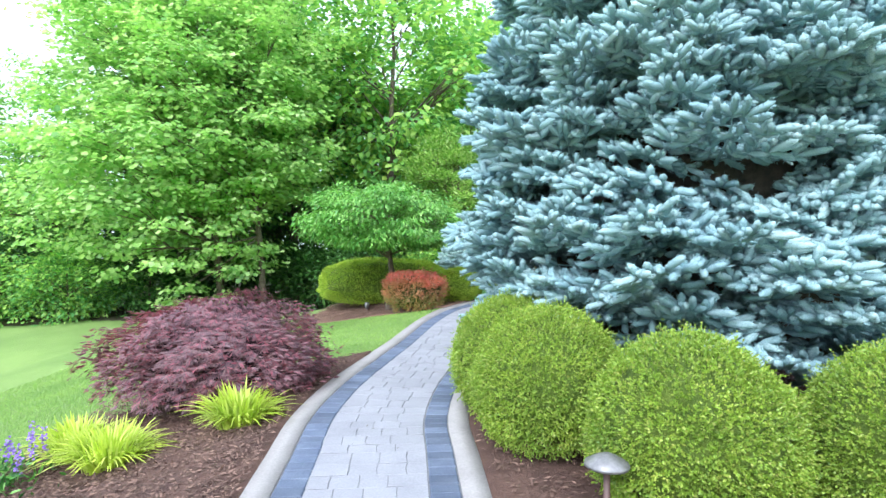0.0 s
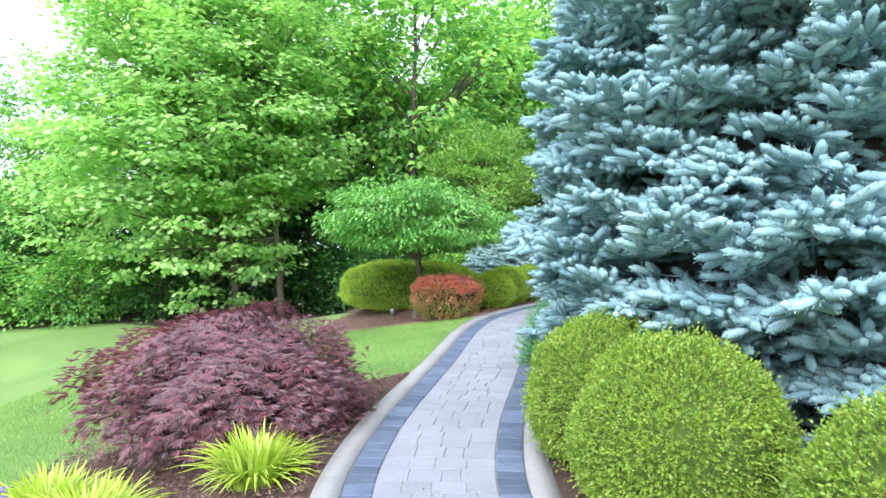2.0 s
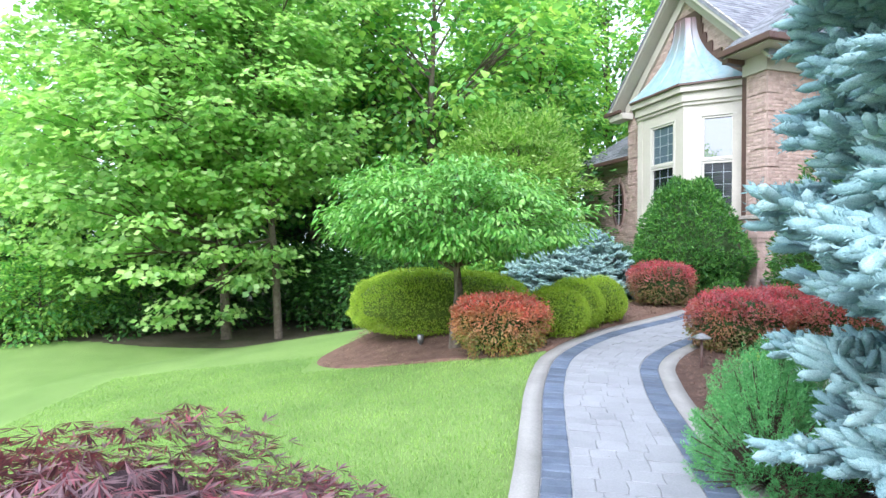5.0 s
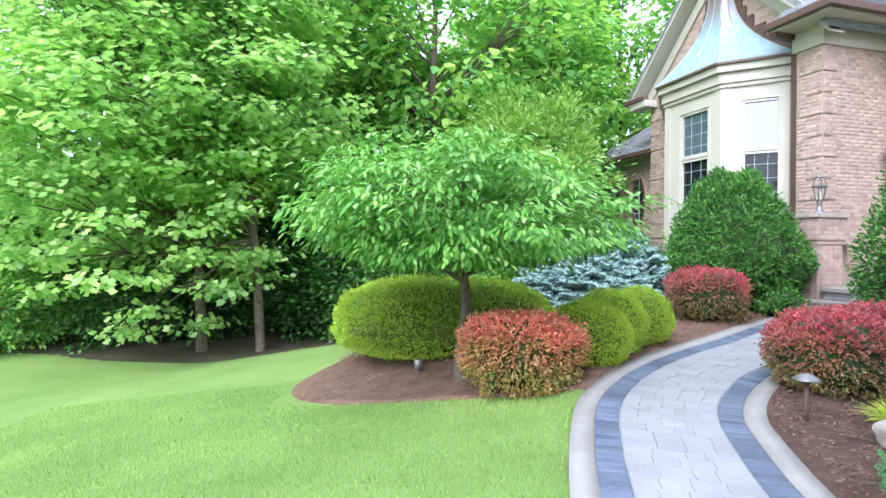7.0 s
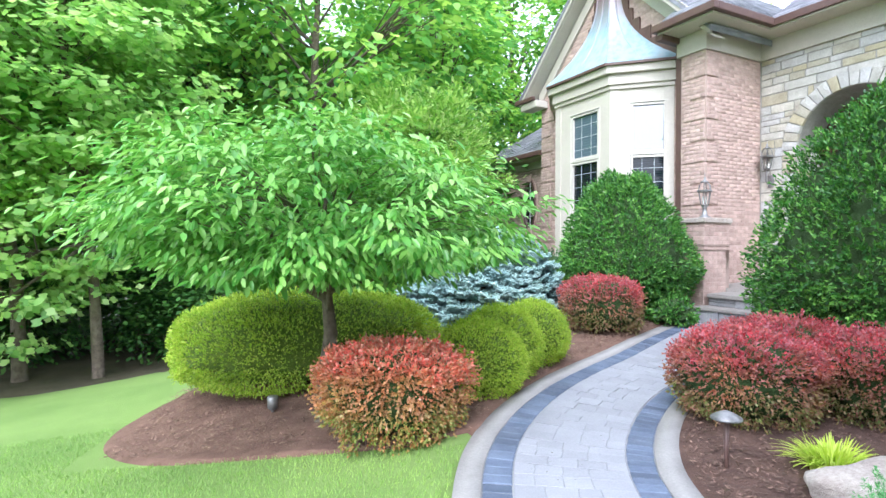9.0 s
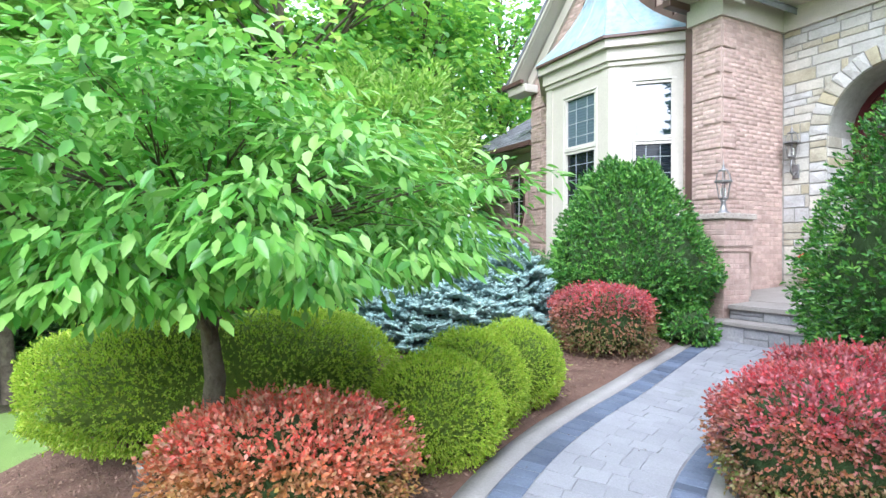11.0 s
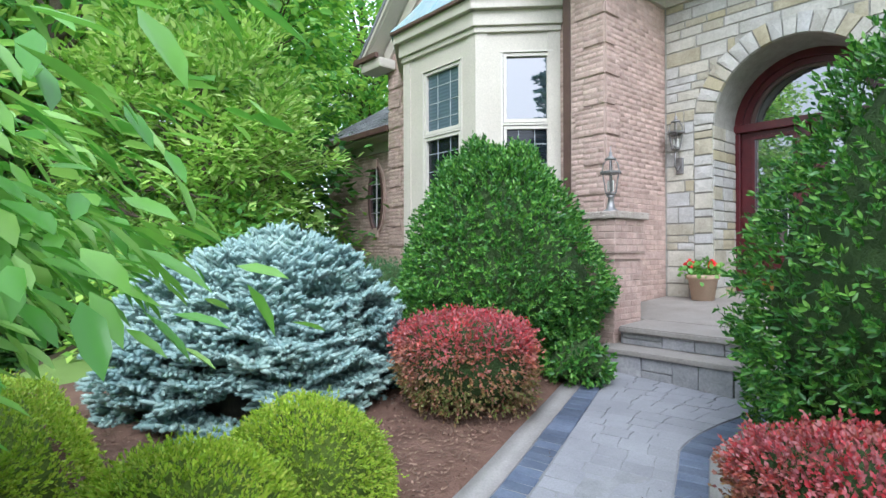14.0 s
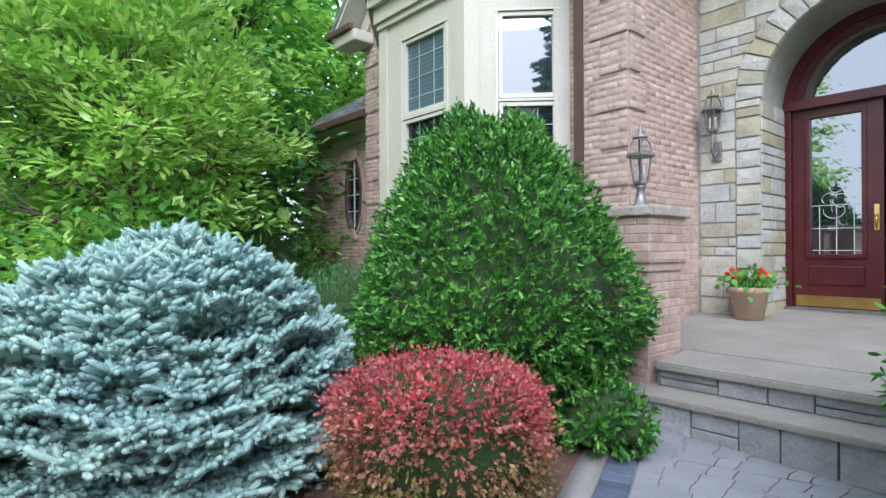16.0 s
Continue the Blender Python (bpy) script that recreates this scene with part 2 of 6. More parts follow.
M_WOOD = leaf_mat("woodland_leaves", [(0.13, 0.34, 0.1), (0.23, 0.47, 0.12), (0.36, 0.59, 0.13), (0.52, 0.7, 0.16)], 0.5, 0.5, patch=0.35)
# woodland green darkened: the canopy's shade is put into this leaf colour
M_UNDERSHADE = leaf_mat("shade_dark_understory_leaves", [(0.03, 0.09, 0.025), (0.055, 0.15, 0.035), (0.09, 0.22, 0.045), (0.14, 0.28, 0.06)], 0.5, 0.3, patch=0.5)
M_SERV = leaf_mat("magnolia_leaves", [(0.15, 0.32, 0.05), (0.26, 0.46, 0.08), (0.39, 0.56, 0.14), (0.52, 0.64, 0.28)], 0.35, 0.4, patch=0.8)
M_TUFT = leaf_mat("golden_grass", [(0.38, 0.52, 0.03), (0.52, 0.64, 0.07), (0.66, 0.74, 0.18)], 0.45, 0.35, patch=3.0)
M_FLOWER = surface("red_petals", (0.6, 0.015, 0.015), (0.75, 0.03, 0.03), 20, 60, 0.5, 0.0, 0.001)
M_VIOLET = surface("violet_petals", (0.22, 0.12, 0.5), (0.33, 0.2, 0.62), 20, 60, 0.6, 0.0, 0.001)


def glass_mat(name, tint, rough=0.02):
    m, nt, b, geo = base(name, rough, 0.0, 0.9)
    b.inputs["Base Color"].default_value = rgb(tint)
    b.inputs["Transmission Weight"].default_value = 0.0
    b.inputs["IOR"].default_value = 1.9
    b.inputs["Coat Weight"].default_value = 1.0
    b.inputs["Coat IOR"].default_value = 2.2
    b.inputs["Coat Roughness"].default_value = 0.01
    return m


def plain_glass(name, tint):
    """Ordinary single glass, opaque: its banded tint stands in for the dark room behind."""
    m, nt, b, geo = base(name, 0.04, 0.0, 0.5)
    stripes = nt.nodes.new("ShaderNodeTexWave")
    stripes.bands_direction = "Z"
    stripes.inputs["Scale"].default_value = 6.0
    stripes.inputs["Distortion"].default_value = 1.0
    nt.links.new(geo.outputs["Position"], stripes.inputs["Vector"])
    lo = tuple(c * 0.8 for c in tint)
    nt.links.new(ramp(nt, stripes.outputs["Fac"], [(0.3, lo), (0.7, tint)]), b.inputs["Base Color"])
    return m


M_GLASS = glass_mat("dark_window_glass", (0.015, 0.02, 0.025))
# near-black tint painted in for the lower sashes' dark room and reflections
M_PLAIN = plain_glass("plain_window_glass", (0.012, 0.016, 0.02))
# blue-grey bands painted in for blinds and the bluish reflection over them
M_BLIND = plain_glass("pane_tinted_as_blinds_and_reflection", (0.09, 0.125, 0.15))
# lighter core green for golden shrubs, inner shade still in the colour
M_BCORE = surface("clipped_shrub_inner_shade", (0.09, 0.15, 0.02), (0.16, 0.22, 0.03), 14, 60, 1.0, 1.0, 0.03)
M_MUNT = surface("grey_muntin_bars", (0.3, 0.33, 0.34), (0.38, 0.4, 0.42), 9, 60, 0.5, 0.05, 0.001)


# ---- building blocks ----
RNG = np.random.default_rng(7)


def thing(name, at=(0, 0, 0), turn=0.0, label="", category="", group="", kind=""):
    ob = new(name)
    ob.matrix_world = pose(*at, 0, 0, turn)
    return tagged(ob, label, category, group, kind)


def finish(ob, material, parent=None, smooth=False):
    if material is not None:
        ob.data.materials.append(material)
    if parent is not None:
        ob.parent = parent
    if smooth:
        ob.data.shade_smooth()
    return ob


def part(name, bm, material, parent=None, label="", smooth=False):
    me = bpy.data.meshes.new(name)
    bm.to_mesh(me)
    bm.free()
    return tagged(finish(new(name, me), material, parent, smooth), label)


def soup(name, verts, faces, material, parent=None, label="", smooth=False):
    """One mesh from arrays: verts n x 3, faces m x 3 or m x 4."""
    me = bpy.data.meshes.new(name)
    verts, faces = np.asarray(verts, dtype=np.float32), np.asarray(faces, dtype=np.int32)
    k = faces.shape[1]
    me.vertices.add(len(verts))
    me.vertices.foreach_set("co", verts.ravel())
    me.loops.add(faces.size)
    me.loops.foreach_set("vertex_index", faces.ravel())
    me.polygons.add(len(faces))
    me.polygons.foreach_set("loop_start", np.arange(0, faces.size, k, dtype=np.int32))
    me.update(calc_edges=True)
    return tagged(finish(new(name, me), material, parent, smooth), label)


def box(bm, x0, x1, y0, y1, z0, z1, m=None, bevel=0.0):
    vs = [bm.verts.new((x, y, z)) for x in (x0, x1) for y in (y0, y1) for z in (z0, z1)]
    fs = [bm.faces.new([vs[i] for i in q]) for q in ((0, 1, 3, 2), (4, 6, 7, 5), (0, 4, 5, 1), (2, 3, 7, 6), (0, 2, 6, 4), (1, 5, 7, 3))]
    if bevel > 0:
        es = list({e for f in fs for e in f.edges})
        out = bmesh.ops.bevel(bm, geom=es, offset=bevel, segments=2, affect="EDGES", profile=0.6)
        vs = list({v for f in out["faces"] for v in f.verts} | {v for v in vs if v.is_valid})
    if m is not None:
        bmesh.ops.transform(bm, matrix=m, verts=[v for v in vs if v.is_valid])
    return bm


def boxes(*specs, bevel=0.0):
    bm = bmesh.new()
    for s in specs:
        box(bm, *s, bevel=bevel)
    return bm


def lathe(profile, n=20):
    """A turned body from (radius, height) pairs."""
    bm = bmesh.new()
    rings = [[bm.verts.new((r * math.cos(2 * math.pi * i / n), r * math.sin(2 * math.pi * i / n), z)) for i in range(n)] for r, z in profile]
    for a, b in zip(rings, rings[1:]):
        for i in range(n):
            bm.faces.new((a[i], a[(i + 1) % n], b[(i + 1) % n], b[i]))
    bm.faces.new(rings[0][::-1])
    bm.faces.new(rings[-1])
    return bm


def tubes(paths, sides=7):
    """Tapered tubes: each path is a list of (point, radius). Gives verts and quad faces."""
    V, F = [], []
    for path in paths:
        pts = np.array([p for p, r in path], dtype=float)
        rad = [r for p, r in path]
        start = len(V)
        for i, (p, r) in enumerate(zip(pts, rad)):
            d = pts[min(i + 1, len(pts) - 1)] - pts[max(i - 1, 0)]
            d /= np.linalg.norm(d) + 1e-9
            side = np.cross(d, (0.31, 0.95, 0.05) if abs(d[2]) > 0.9 else (0, 0, 1))
            side /= np.linalg.norm(side) + 1e-9
            up = np.cross(side, d)
            for k in range(sides):
                a = 2 * math.pi * k / sides
                V.append(p + r * (math.cos(a) * side + math.sin(a) * up))
        for i in range(len(pts) - 1):
            for k in range(sides):
                a, b = start + i * sides + k, start + i * sides + (k + 1) % sides
                F.append((a, b, b + sides, a + sides))
    return np.array(V), np.array(F)


# leaf outlines: along y, across x, fold in z
LEAF4 = (np.array([(0, 0, 0), (0.5, 0.5, 0.08), (0, 1, 0), (-0.5, 0.5, 0.08)], float), np.array([(0, 1, 2), (0, 2, 3)]))
LEAF6 = (np.array([(0, 0, 0), (0.42, 0.3, 0.1), (0.36, 0.68, 0.08), (0, 1, -0.1), (-0.36, 0.68, 0.08), (-0.42, 0.3, 0.1)], float),
         np.array([(0, 1, 2), (0, 2, 3), (0, 3, 4), (0, 4, 5)]))
LOBED = (np.array([(0, 0, 0), (0.5, 0.12, 0.05), (0.34, 0.42, 0), (0.52, 0.72, 0.06), (0.16, 0.82, 0), (-0.16, 0.82, 0), (-0.52, 0.72, 0.06), (-0.34, 0.42, 0), (-0.5, 0.12, 0.05)], float),
         np.array([(0, 1, 2), (0, 2, 7), (2, 3, 4), (2, 4, 5), (2, 5, 7), (7, 5, 6), (0, 7, 8)]))
NEEDLE = (np.array([(-0.5, 0, 0), (0.5, 0, 0), (0, 1, 0)], float), np.array([(0, 1, 2)]))


def spread(points, along, face, length, width, outline=LEAF4):
    """Leaves at points, growing along, facing face; gives verts and faces."""
    tv, tf = outline
    n = len(points)
    y = along / (np.linalg.norm(along, axis=1, keepdims=True) + 1e-9)
    x = np.cross(y, face)
    x /= np.linalg.norm(x, axis=1, keepdims=True) + 1e-9
    z = np.cross(x, y)
    length, width = np.broadcast_to(length, n)[:, None, None], np.broadcast_to(width, n)[:, None, None]
    V = points[:, None, :] + tv[None, :, 1:2] * length * y[:, None, :] + tv[None, :, 0:1] * width * x[:, None, :] + tv[None, :, 2:3] * width * z[:, None, :]
    F = tf[None] + (np.arange(n) * len(tv))[:, None, None]
    return V.reshape(-1, 3), F.reshape(-1, 3)


def unit(n, rng):
    v = rng.normal(size=(n, 3))
    return v / np.linalg.norm(v, axis=1, keepdims=True)


def lump(d, seed, freq=2.2, amp=0.12):
    """Uneven outline: a smooth factor for each direction d."""
    rng = np.random.default_rng(seed)
    out = np.zeros(len(d))
    for k in range(7):
        w = rng.normal(size=3) * freq * (1 + 0.45 * k)
        out += np.sin(d @ w + rng.uniform(0, 6.28)) / (1 + 0.5 * k)
    return 1 + amp * out / 2.2


# ---- ground ----
PATH_LINE = [(-0.1, -3.0), (-0.2, -1.0), (-0.3, 1.0), (-0.35, 2.2), (-0.4, 3.1), (-0.44, 3.82), (-0.36, 4.66), (-0.2, 5.53), (-0.03, 6.44), (0.11, 7.32), (0.21, 7.94), (0.34, 8.55),
             (0.54, 9.26), (0.87, 9.88), (1.35, 10.49), (1.88, 10.99), (2.54, 11.53), (3.23, 12.13), (3.92, 12.75), (4.82, 13.55)]


def glide(pts, step=0.05):
    """A smooth line through pts, in even steps."""
    P = np.array(pts, float)
    P = np.vstack([2 * P[0] - P[1], P, 2 * P[-1] - P[-2]])
    out = []
    for i in range(1, len(P) - 2):
        for t in np.linspace(0, 1, 24, endpoint=False):
            a, b, c, d = P[i - 1], P[i], P[i + 1], P[i + 2]
            out.append(0.5 * (2 * b + (c - a) * t + (2 * a - 5 * b + 4 * c - d) * t * t + (3 * b - a - 3 * c + d) * t ** 3))
    out = np.array(out)
    s = np.concatenate([[0], np.cumsum(np.linalg.norm(np.diff(out, axis=0), axis=1))])
    q = np.arange(0, s[-1], step)
    return np.stack([np.interp(q, s, out[:, k]) for k in range(out.shape[1])], axis=1)


LINE = glide(PATH_LINE)
TAN = np.gradient(LINE, axis=0)
TAN /= np.linalg.norm(TAN, axis=1, keepdims=True)
SIDE = np.stack([TAN[:, 1], -TAN[:, 0]], axis=1)


def path_z(y):
    """The walk rises a little, lies almost level, then climbs towards the steps."""
    return np.interp(np.asarray(y, float), (-8, 3.0, 4.5, 6.0, 7.5, 9.0, 10.0, 11.0, 11.7, 12.4, 13.2, 14.0, 16.0), (-0.28, 0.134, 0.175, 0.195, 0.205, 0.225, 0.26, 0.31, 0.36, 0.435, 0.47, 0.5, 0.56))


def broad(s):
    """The walk broadens slightly along its way."""
    return np.interp(s, (6.5, 12.0, 17.0), (1.0, 1.1, 1.07))


def off_path(x, y):
    """Signed distance from the path's middle line: right is positive."""
    p = np.stack([np.ravel(x), np.ravel(y)], axis=1)
    best = np.full(len(p), 1e9)
    sign = np.zeros(len(p))
    for i in range(0, len(LINE), 2):
        d = p - LINE[i]
        r = np.hypot(d[:, 0], d[:, 1])
        hit = r / broad(i * 0.05) < best
        best[hit] = r[hit] / broad(i * 0.05)
        sign[hit] = (d @ SIDE[i])[hit]
    return np.where(sign >= 0, best, -best)


def ground_z(x, y):
    x, y = np.ravel(np.asarray(x, float)), np.ravel(np.asarray(y, float))
    d = off_path(x, y)
    p = path_z(np.clip(y, -8, 16))
    left = np.clip(-d - 0.6, 0, None)
    right = np.clip(d - 0.6, 0, None)
    fall = np.where(left < 8, 0.18 * left, 1.44 + 0.02 * (left - 8))
    back = np.clip((y - 10.5) / 3, 0, 1) * np.clip((x + 3.0) / 2.0, 0, 1)
    z = p - fall * (1 - 0.85 * back) - 0.015 * np.clip(right, 0, 3)
    return z + 0.05 * np.sin(x * 0.9 + 1) * np.sin(y * 0.7) * np.clip(left / 3, 0, 1)


def gz(x, y):
    return float(ground_z(x, y)[0])


def spread_off(s, off):
    """The walk flares to its right before the steps."""
    flare = 0.62 * np.clip((s - (len(LINE) * 0.05 - 2.15)) / 1.2, 0, 1.7) ** 1.4
    return off * broad(s) + flare * np.clip((off + 0.31) / 0.62, 0, 1)


def strip(name, o0, o1, lift0, lift1, material, i0=0, i1=None, parent=None, kind="", label="", thick=0.1):
    """A slab that follows the path between two offsets from its middle."""
    L, S = LINE[i0:i1], SIDE[i0:i1]
    n = len(L)
    rows = []
    for off, dz in ((o0, -thick), (o0, lift0), (o1, lift1), (o1, -thick)):
        wide = spread_off(np.arange(len(LINE))[i0:i1] * 0.05, np.full(n, off))
        P = L + wide[:, None] * S
        rows.append(np.column_stack([P, path_z(P[:, 1]) + dz]))
    V = np.stack(rows, axis=1).reshape(-1, 3)
    F = []
    for i in range(n - 1):
        for k in range(3):
            a = i * 4 + k
            F.append((a, a + 4, a + 5, a + 1))
    F += [(0, 1, 2, 3), (4 * n - 1, 4 * n - 2, 4 * n - 3, 4 * n - 4)]
    return tagged(soup(name, V, np.array(F), material, parent, label), kind=kind)


# the ground sheet, finer near the path
def grid_axis(lo, hi, fine_lo, fine_hi, fine):
    a = np.arange(fine_lo, fine_hi, fine)
    left = fine_lo - np.geomspace(0.3, fine_lo - lo, 26)[::-1]
    right = fine_hi + np.geomspace(0.3, hi - fine_hi, 26)
    return np.concatenate([left, a, right])


gx, gy = grid_axis(-260, 260, -9, 7, 0.12), grid_axis(-220, 320, -3, 17, 0.12)
GX, GY = np.meshgrid(gx, gy)
dd = off_path(GX, GY).reshape(GX.shape)
GZ = ground_z(GX, GY).reshape(GX.shape) - np.where(np.abs(dd) < 0.62, 0.1, 0.0)
nx, ny = len(gx), len(gy)
idx = np.arange(nx * ny).reshape(ny, nx)
GF = np.stack([idx[:-1, :-1], idx[:-1, 1:], idx[1:, 1:], idx[1:, :-1]], axis=-1).reshape(-1, 4)
ground = tagged(soup("ground", np.stack([GX, GY, GZ], axis=-1).reshape(-1, 3), GF, M_LAWN, smooth=True), "mown green lawn falling gently away from the walk", "lawn", kind="structure")


def edge_pt(y, off):
    i = int(np.argmin(np.abs(LINE[:, 1] - y)))
    return tuple(LINE[i] + off * broad(i * 0.05) * SIDE[i])


def bed(name, inner, outer, label, material=None, rows=26, lift=0.03, cols=150):
    """A mulch bed lofted between two edges, its border tucked into the ground."""
    A, B = glide(inner, 0.05), glide(outer, 0.05)
    s = np.linspace(0, 1, cols)
    A = np.stack([np.interp(s, np.linspace(0, 1, len(A)), A[:, k]) for k in (0, 1)], axis=1)
    B = np.stack([np.interp(s, np.linspace(0, 1, len(B)), B[:, k]) for k in (0, 1)], axis=1)
    V = []
    for r in range(rows + 1):
        f = r / rows
        P = A + (B - A) * f
        edge = min(1.0, min(r + 0.0, rows - r) / 1.5)
        z = ground_z(P[:, 0], P[:, 1]) + lift * edge - 0.025 * (r == rows)
        z = z + np.array([noise.noise((p[0] * 4, p[1] * 4, 0)) for p in P]) * 0.015 * edge
        z[0] -= lift + 0.03
        z[-1] -= lift + 0.03
        V.append(np.column_stack([P, z]))
    n = cols
    F = [(r * n + i, r * n + i + 1, (r + 1) * n + i + 1, (r + 1) * n + i) for r in range(rows) for i in range(n - 1)]
    return tagged(soup(name, np.vstack(V), np.array(F), material or M_MULCH, smooth=True), label, "mulch bed", kind="structure")


bed("mulch_bed_1", [edge_pt(y, -0.61) for y in (-2.5, -1, 0.5, 1.5, 2.5, 3.2, 3.8, 4.4, 5.0, 5.5, 5.9)], [(-3.4, -2.5), (-3.4, -1), (-3.3, 1.0), (-3.2, 2.5), (-3.1, 3.5), (-3.05, 4.4), (-2.7, 5.2), (-1.9, 5.75), (-1.2, 5.85), (-0.85, 5.95)],
    "dark brown shredded mulch bed beside the walk")
bed("mulch_bed_2", [edge_pt(y, -0.61) for y in (9.5, 10.0, 10.4, 10.8, 11.2, 11.7, 12.2, 12.7, 13.2)], [(-0.42, 9.76), (-1.6, 10.19), (-2.64, 10.75), (-3.22, 11.75), (-2.8, 13.07), (-1.6, 14.2), (-0.4, 15.6), (1.2, 16.8), (2.6, 17.0), (4.6, 15.4), (4.8, 14.4)],
    "reddish brown mulch bed under the small tree", M_MULCH2, 34)
bed("mulch_bed_3", [edge_pt(y, 0.61) for y in (-2.5, -1, 0.5, 2, 3, 4, 5, 6, 7, 8, 8.7, 9.3, 9.9, 10.5, 11.0, 11.5, 11.9)] + [(4.05, 11.7), (4.5, 11.65), (4.95, 11.75)], [(4, -2.5), (5, 1), (6.5, 5), (6.8, 8), (6.8, 10), (6.6, 11.2), (6.2, 11.7), (5.6, 11.8)],
    "dark mulch bed with round shrubs beside the walk", M_MULCH, 40)
bed("woodland_floor", [(-70, 12), (-30, 14.5), (-16, 15.6), (-8, 15.9), (-4, 16.0), (-2, 16.4), (0, 17.2)], [(-110, 90), (-50, 90), (-20, 90), (0, 90), (20, 80), (22, 60), (16, 30)], "dark leaf litter under the trees", M_LITTER, 30, 0.05)

# ---- the walk ----
walkway = thing("walkway", (0, 0, 0), label="curving grey paver walk with slate-blue brick borders", category="walkway", kind="structure")
strip("setting_bed", -0.475, 0.475, -0.006, -0.006, M_JOINT, parent=walkway, thick=0.12)
for o0, o1 in ((-0.615, -0.475), (0.475, 0.615)):
    strip("kerb", o0, o1, 0.004, 0.004, M_KERB, parent=walkway, label="pale concrete edging")

# ---- the walk's pieces ----
def warp(s_along, off, lift):
    """A place on the walk from metres along it, metres across and height over it."""
    i = np.clip(np.asarray(s_along, float) / 0.05, 0, len(LINE) - 1.001)
    k = i.astype(int)
    f = (i - k)[..., None]
    c = LINE[k] * (1 - f) + LINE[k + 1] * f
    n = SIDE[k] * (1 - f) + SIDE[k + 1] * f
    p = c + spread_off(np.asarray(s_along, float), np.asarray(off, float))[..., None] * n
    return np.concatenate([p, (path_z(p[..., 1]) + lift)[..., None]], axis=-1)


def slab_piece(name, corners, material, parent, chamfer=0.006, drop=0.06):
    """A paver from its (along, across) corners: chamfered top, straight sides."""
    C = np.array(corners, float)
    c = C.mean(axis=0)
    inn = C + (c - C) / np.linalg.norm(c - C, axis=1, keepdims=True) * chamfer * 1.6
    tilt = RNG.uniform(-0.0025, 0.0025, 2)
    n = len(C)
    rel = C - c
    up = RNG.uniform(-0.002, 0.003) + rel @ tilt * 3
    V = np.concatenate([warp(C[:, 0], C[:, 1], -drop + 0 * up), warp(C[:, 0], C[:, 1], up - chamfer), warp(inn[:, 0], inn[:, 1], up)])
    faces = [tuple(range(2 * n, 3 * n))]
    for lv in (0, 1):
        for i in range(n):
            j = (i + 1) % n
            faces.append((lv * n + i, lv * n + j, (lv + 1) * n + j, (lv + 1) * n + i))
    me = bpy.data.meshes.new(name)
    me.from_pydata([tuple(v) for v in V], [], faces)
    me.validate()
    ob = finish(new(name, me), material, parent)
    bm = bmesh.new()
    bm.from_mesh(me)
    bmesh.ops.recalc_face_normals(bm, faces=bm.faces)
    bm.to_mesh(me)
    bm.free()
    return ob


WALK_END = (len(LINE) - 5) * 0.05
S0 = 3.2
for o0, o1, nm in ((-0.472, -0.312, "border_brick"), (0.312, 0.472, "border_brick")):
    s = S0
    while s < WALK_END:
        w = 0.1
        slab_piece(nm, [(s + 0.003, o0 + 0.003), (s + w - 0.003, o0 + 0.003), (s + w - 0.003, o1 - 0.003), (s + 0.003, o1 - 0.003)], M_BAND, walkway)
        s += w
s, row = S0, 0
while s < WALK_END:
    d = float(RNG.choice([0.12, 0.14, 0.16]))
    wide_here = float(spread_off(np.array(s), np.array(0.31))) > 0.6
    mids = [-0.22, -0.13, -0.04, 0.05, 0.14, 0.22] if wide_here else list(RNG.choice([[-0.17, -0.02, 0.15], [-0.12, 0.04, 0.2], [-0.2, -0.05, 0.1], [-0.15, 0.02, 0.13]]))
    if wide_here:
        mids = [q + RNG.uniform(-0.02, 0.02) for q in mids]
    cuts = [-0.309] + sorted(mids) + [0.309]
    wob = RNG.uniform(-0.009, 0.009, (10, 2))
    last = len(cuts) - 2
    for k in range(last + 1):
        a, b = cuts[k], cuts[k + 1]
        j = 0.0018
        slab_piece("paver", [(s + j + wob[k, 0], a + j), (s + d / 2, a + j + (wob[k, 1] if k else 0)), (s + d - j + wob[k + 1, 0], a + j), (s + d - j + wob[k + 2, 0], b - j),
                             (s + d / 2, b - j + (wob[k + 1, 1] if k < last else 0)), (s + j + wob[k, 1], b - j)], M_PAVER, walkway, 0.002, 0.06)
    s += d
    row += 1

# ---- the house: a runs along its front, b inward, from the corner of the brick pier ----
HM = Matrix.Translation((5.09, 14.63, 0.0)) @ Matrix(((0.32, 0.947, 0, 0), (-0.947, 0.32, 0, 0), (0, 0, 1, 0), (0, 0, 0, 1)))
HT = math.degrees(math.atan2(-0.947, 0.32))


def line_m(a0, b0, a1, b1):
    """A frame whose x runs along a wall's face, y into the wall, z up."""
    return HM @ Matrix.Translation((a0, b0, 0)) @ Matrix.Rotation(math.atan2(b1 - b0, a1 - a0), 4, "Z")


def hpart(name, bm, material, m, parent=None, label="", smooth=False):
    bmesh.ops.recalc_face_normals(bm, faces=bm.faces)
    bmesh.ops.transform(bm, matrix=m, verts=bm.verts)
    return part(name, bm, material, parent, label, smooth)


def wall(name, a0, b0, a1, b1, z0, z1, thick, material, label):
    n = math.hypot(a1 - a0, b1 - b0)
    return tagged(hpart(name, boxes((0, n, 0, thick, z0, z1)), material, line_m(a0, b0, a1, b1)), label, "wall", kind="structure")


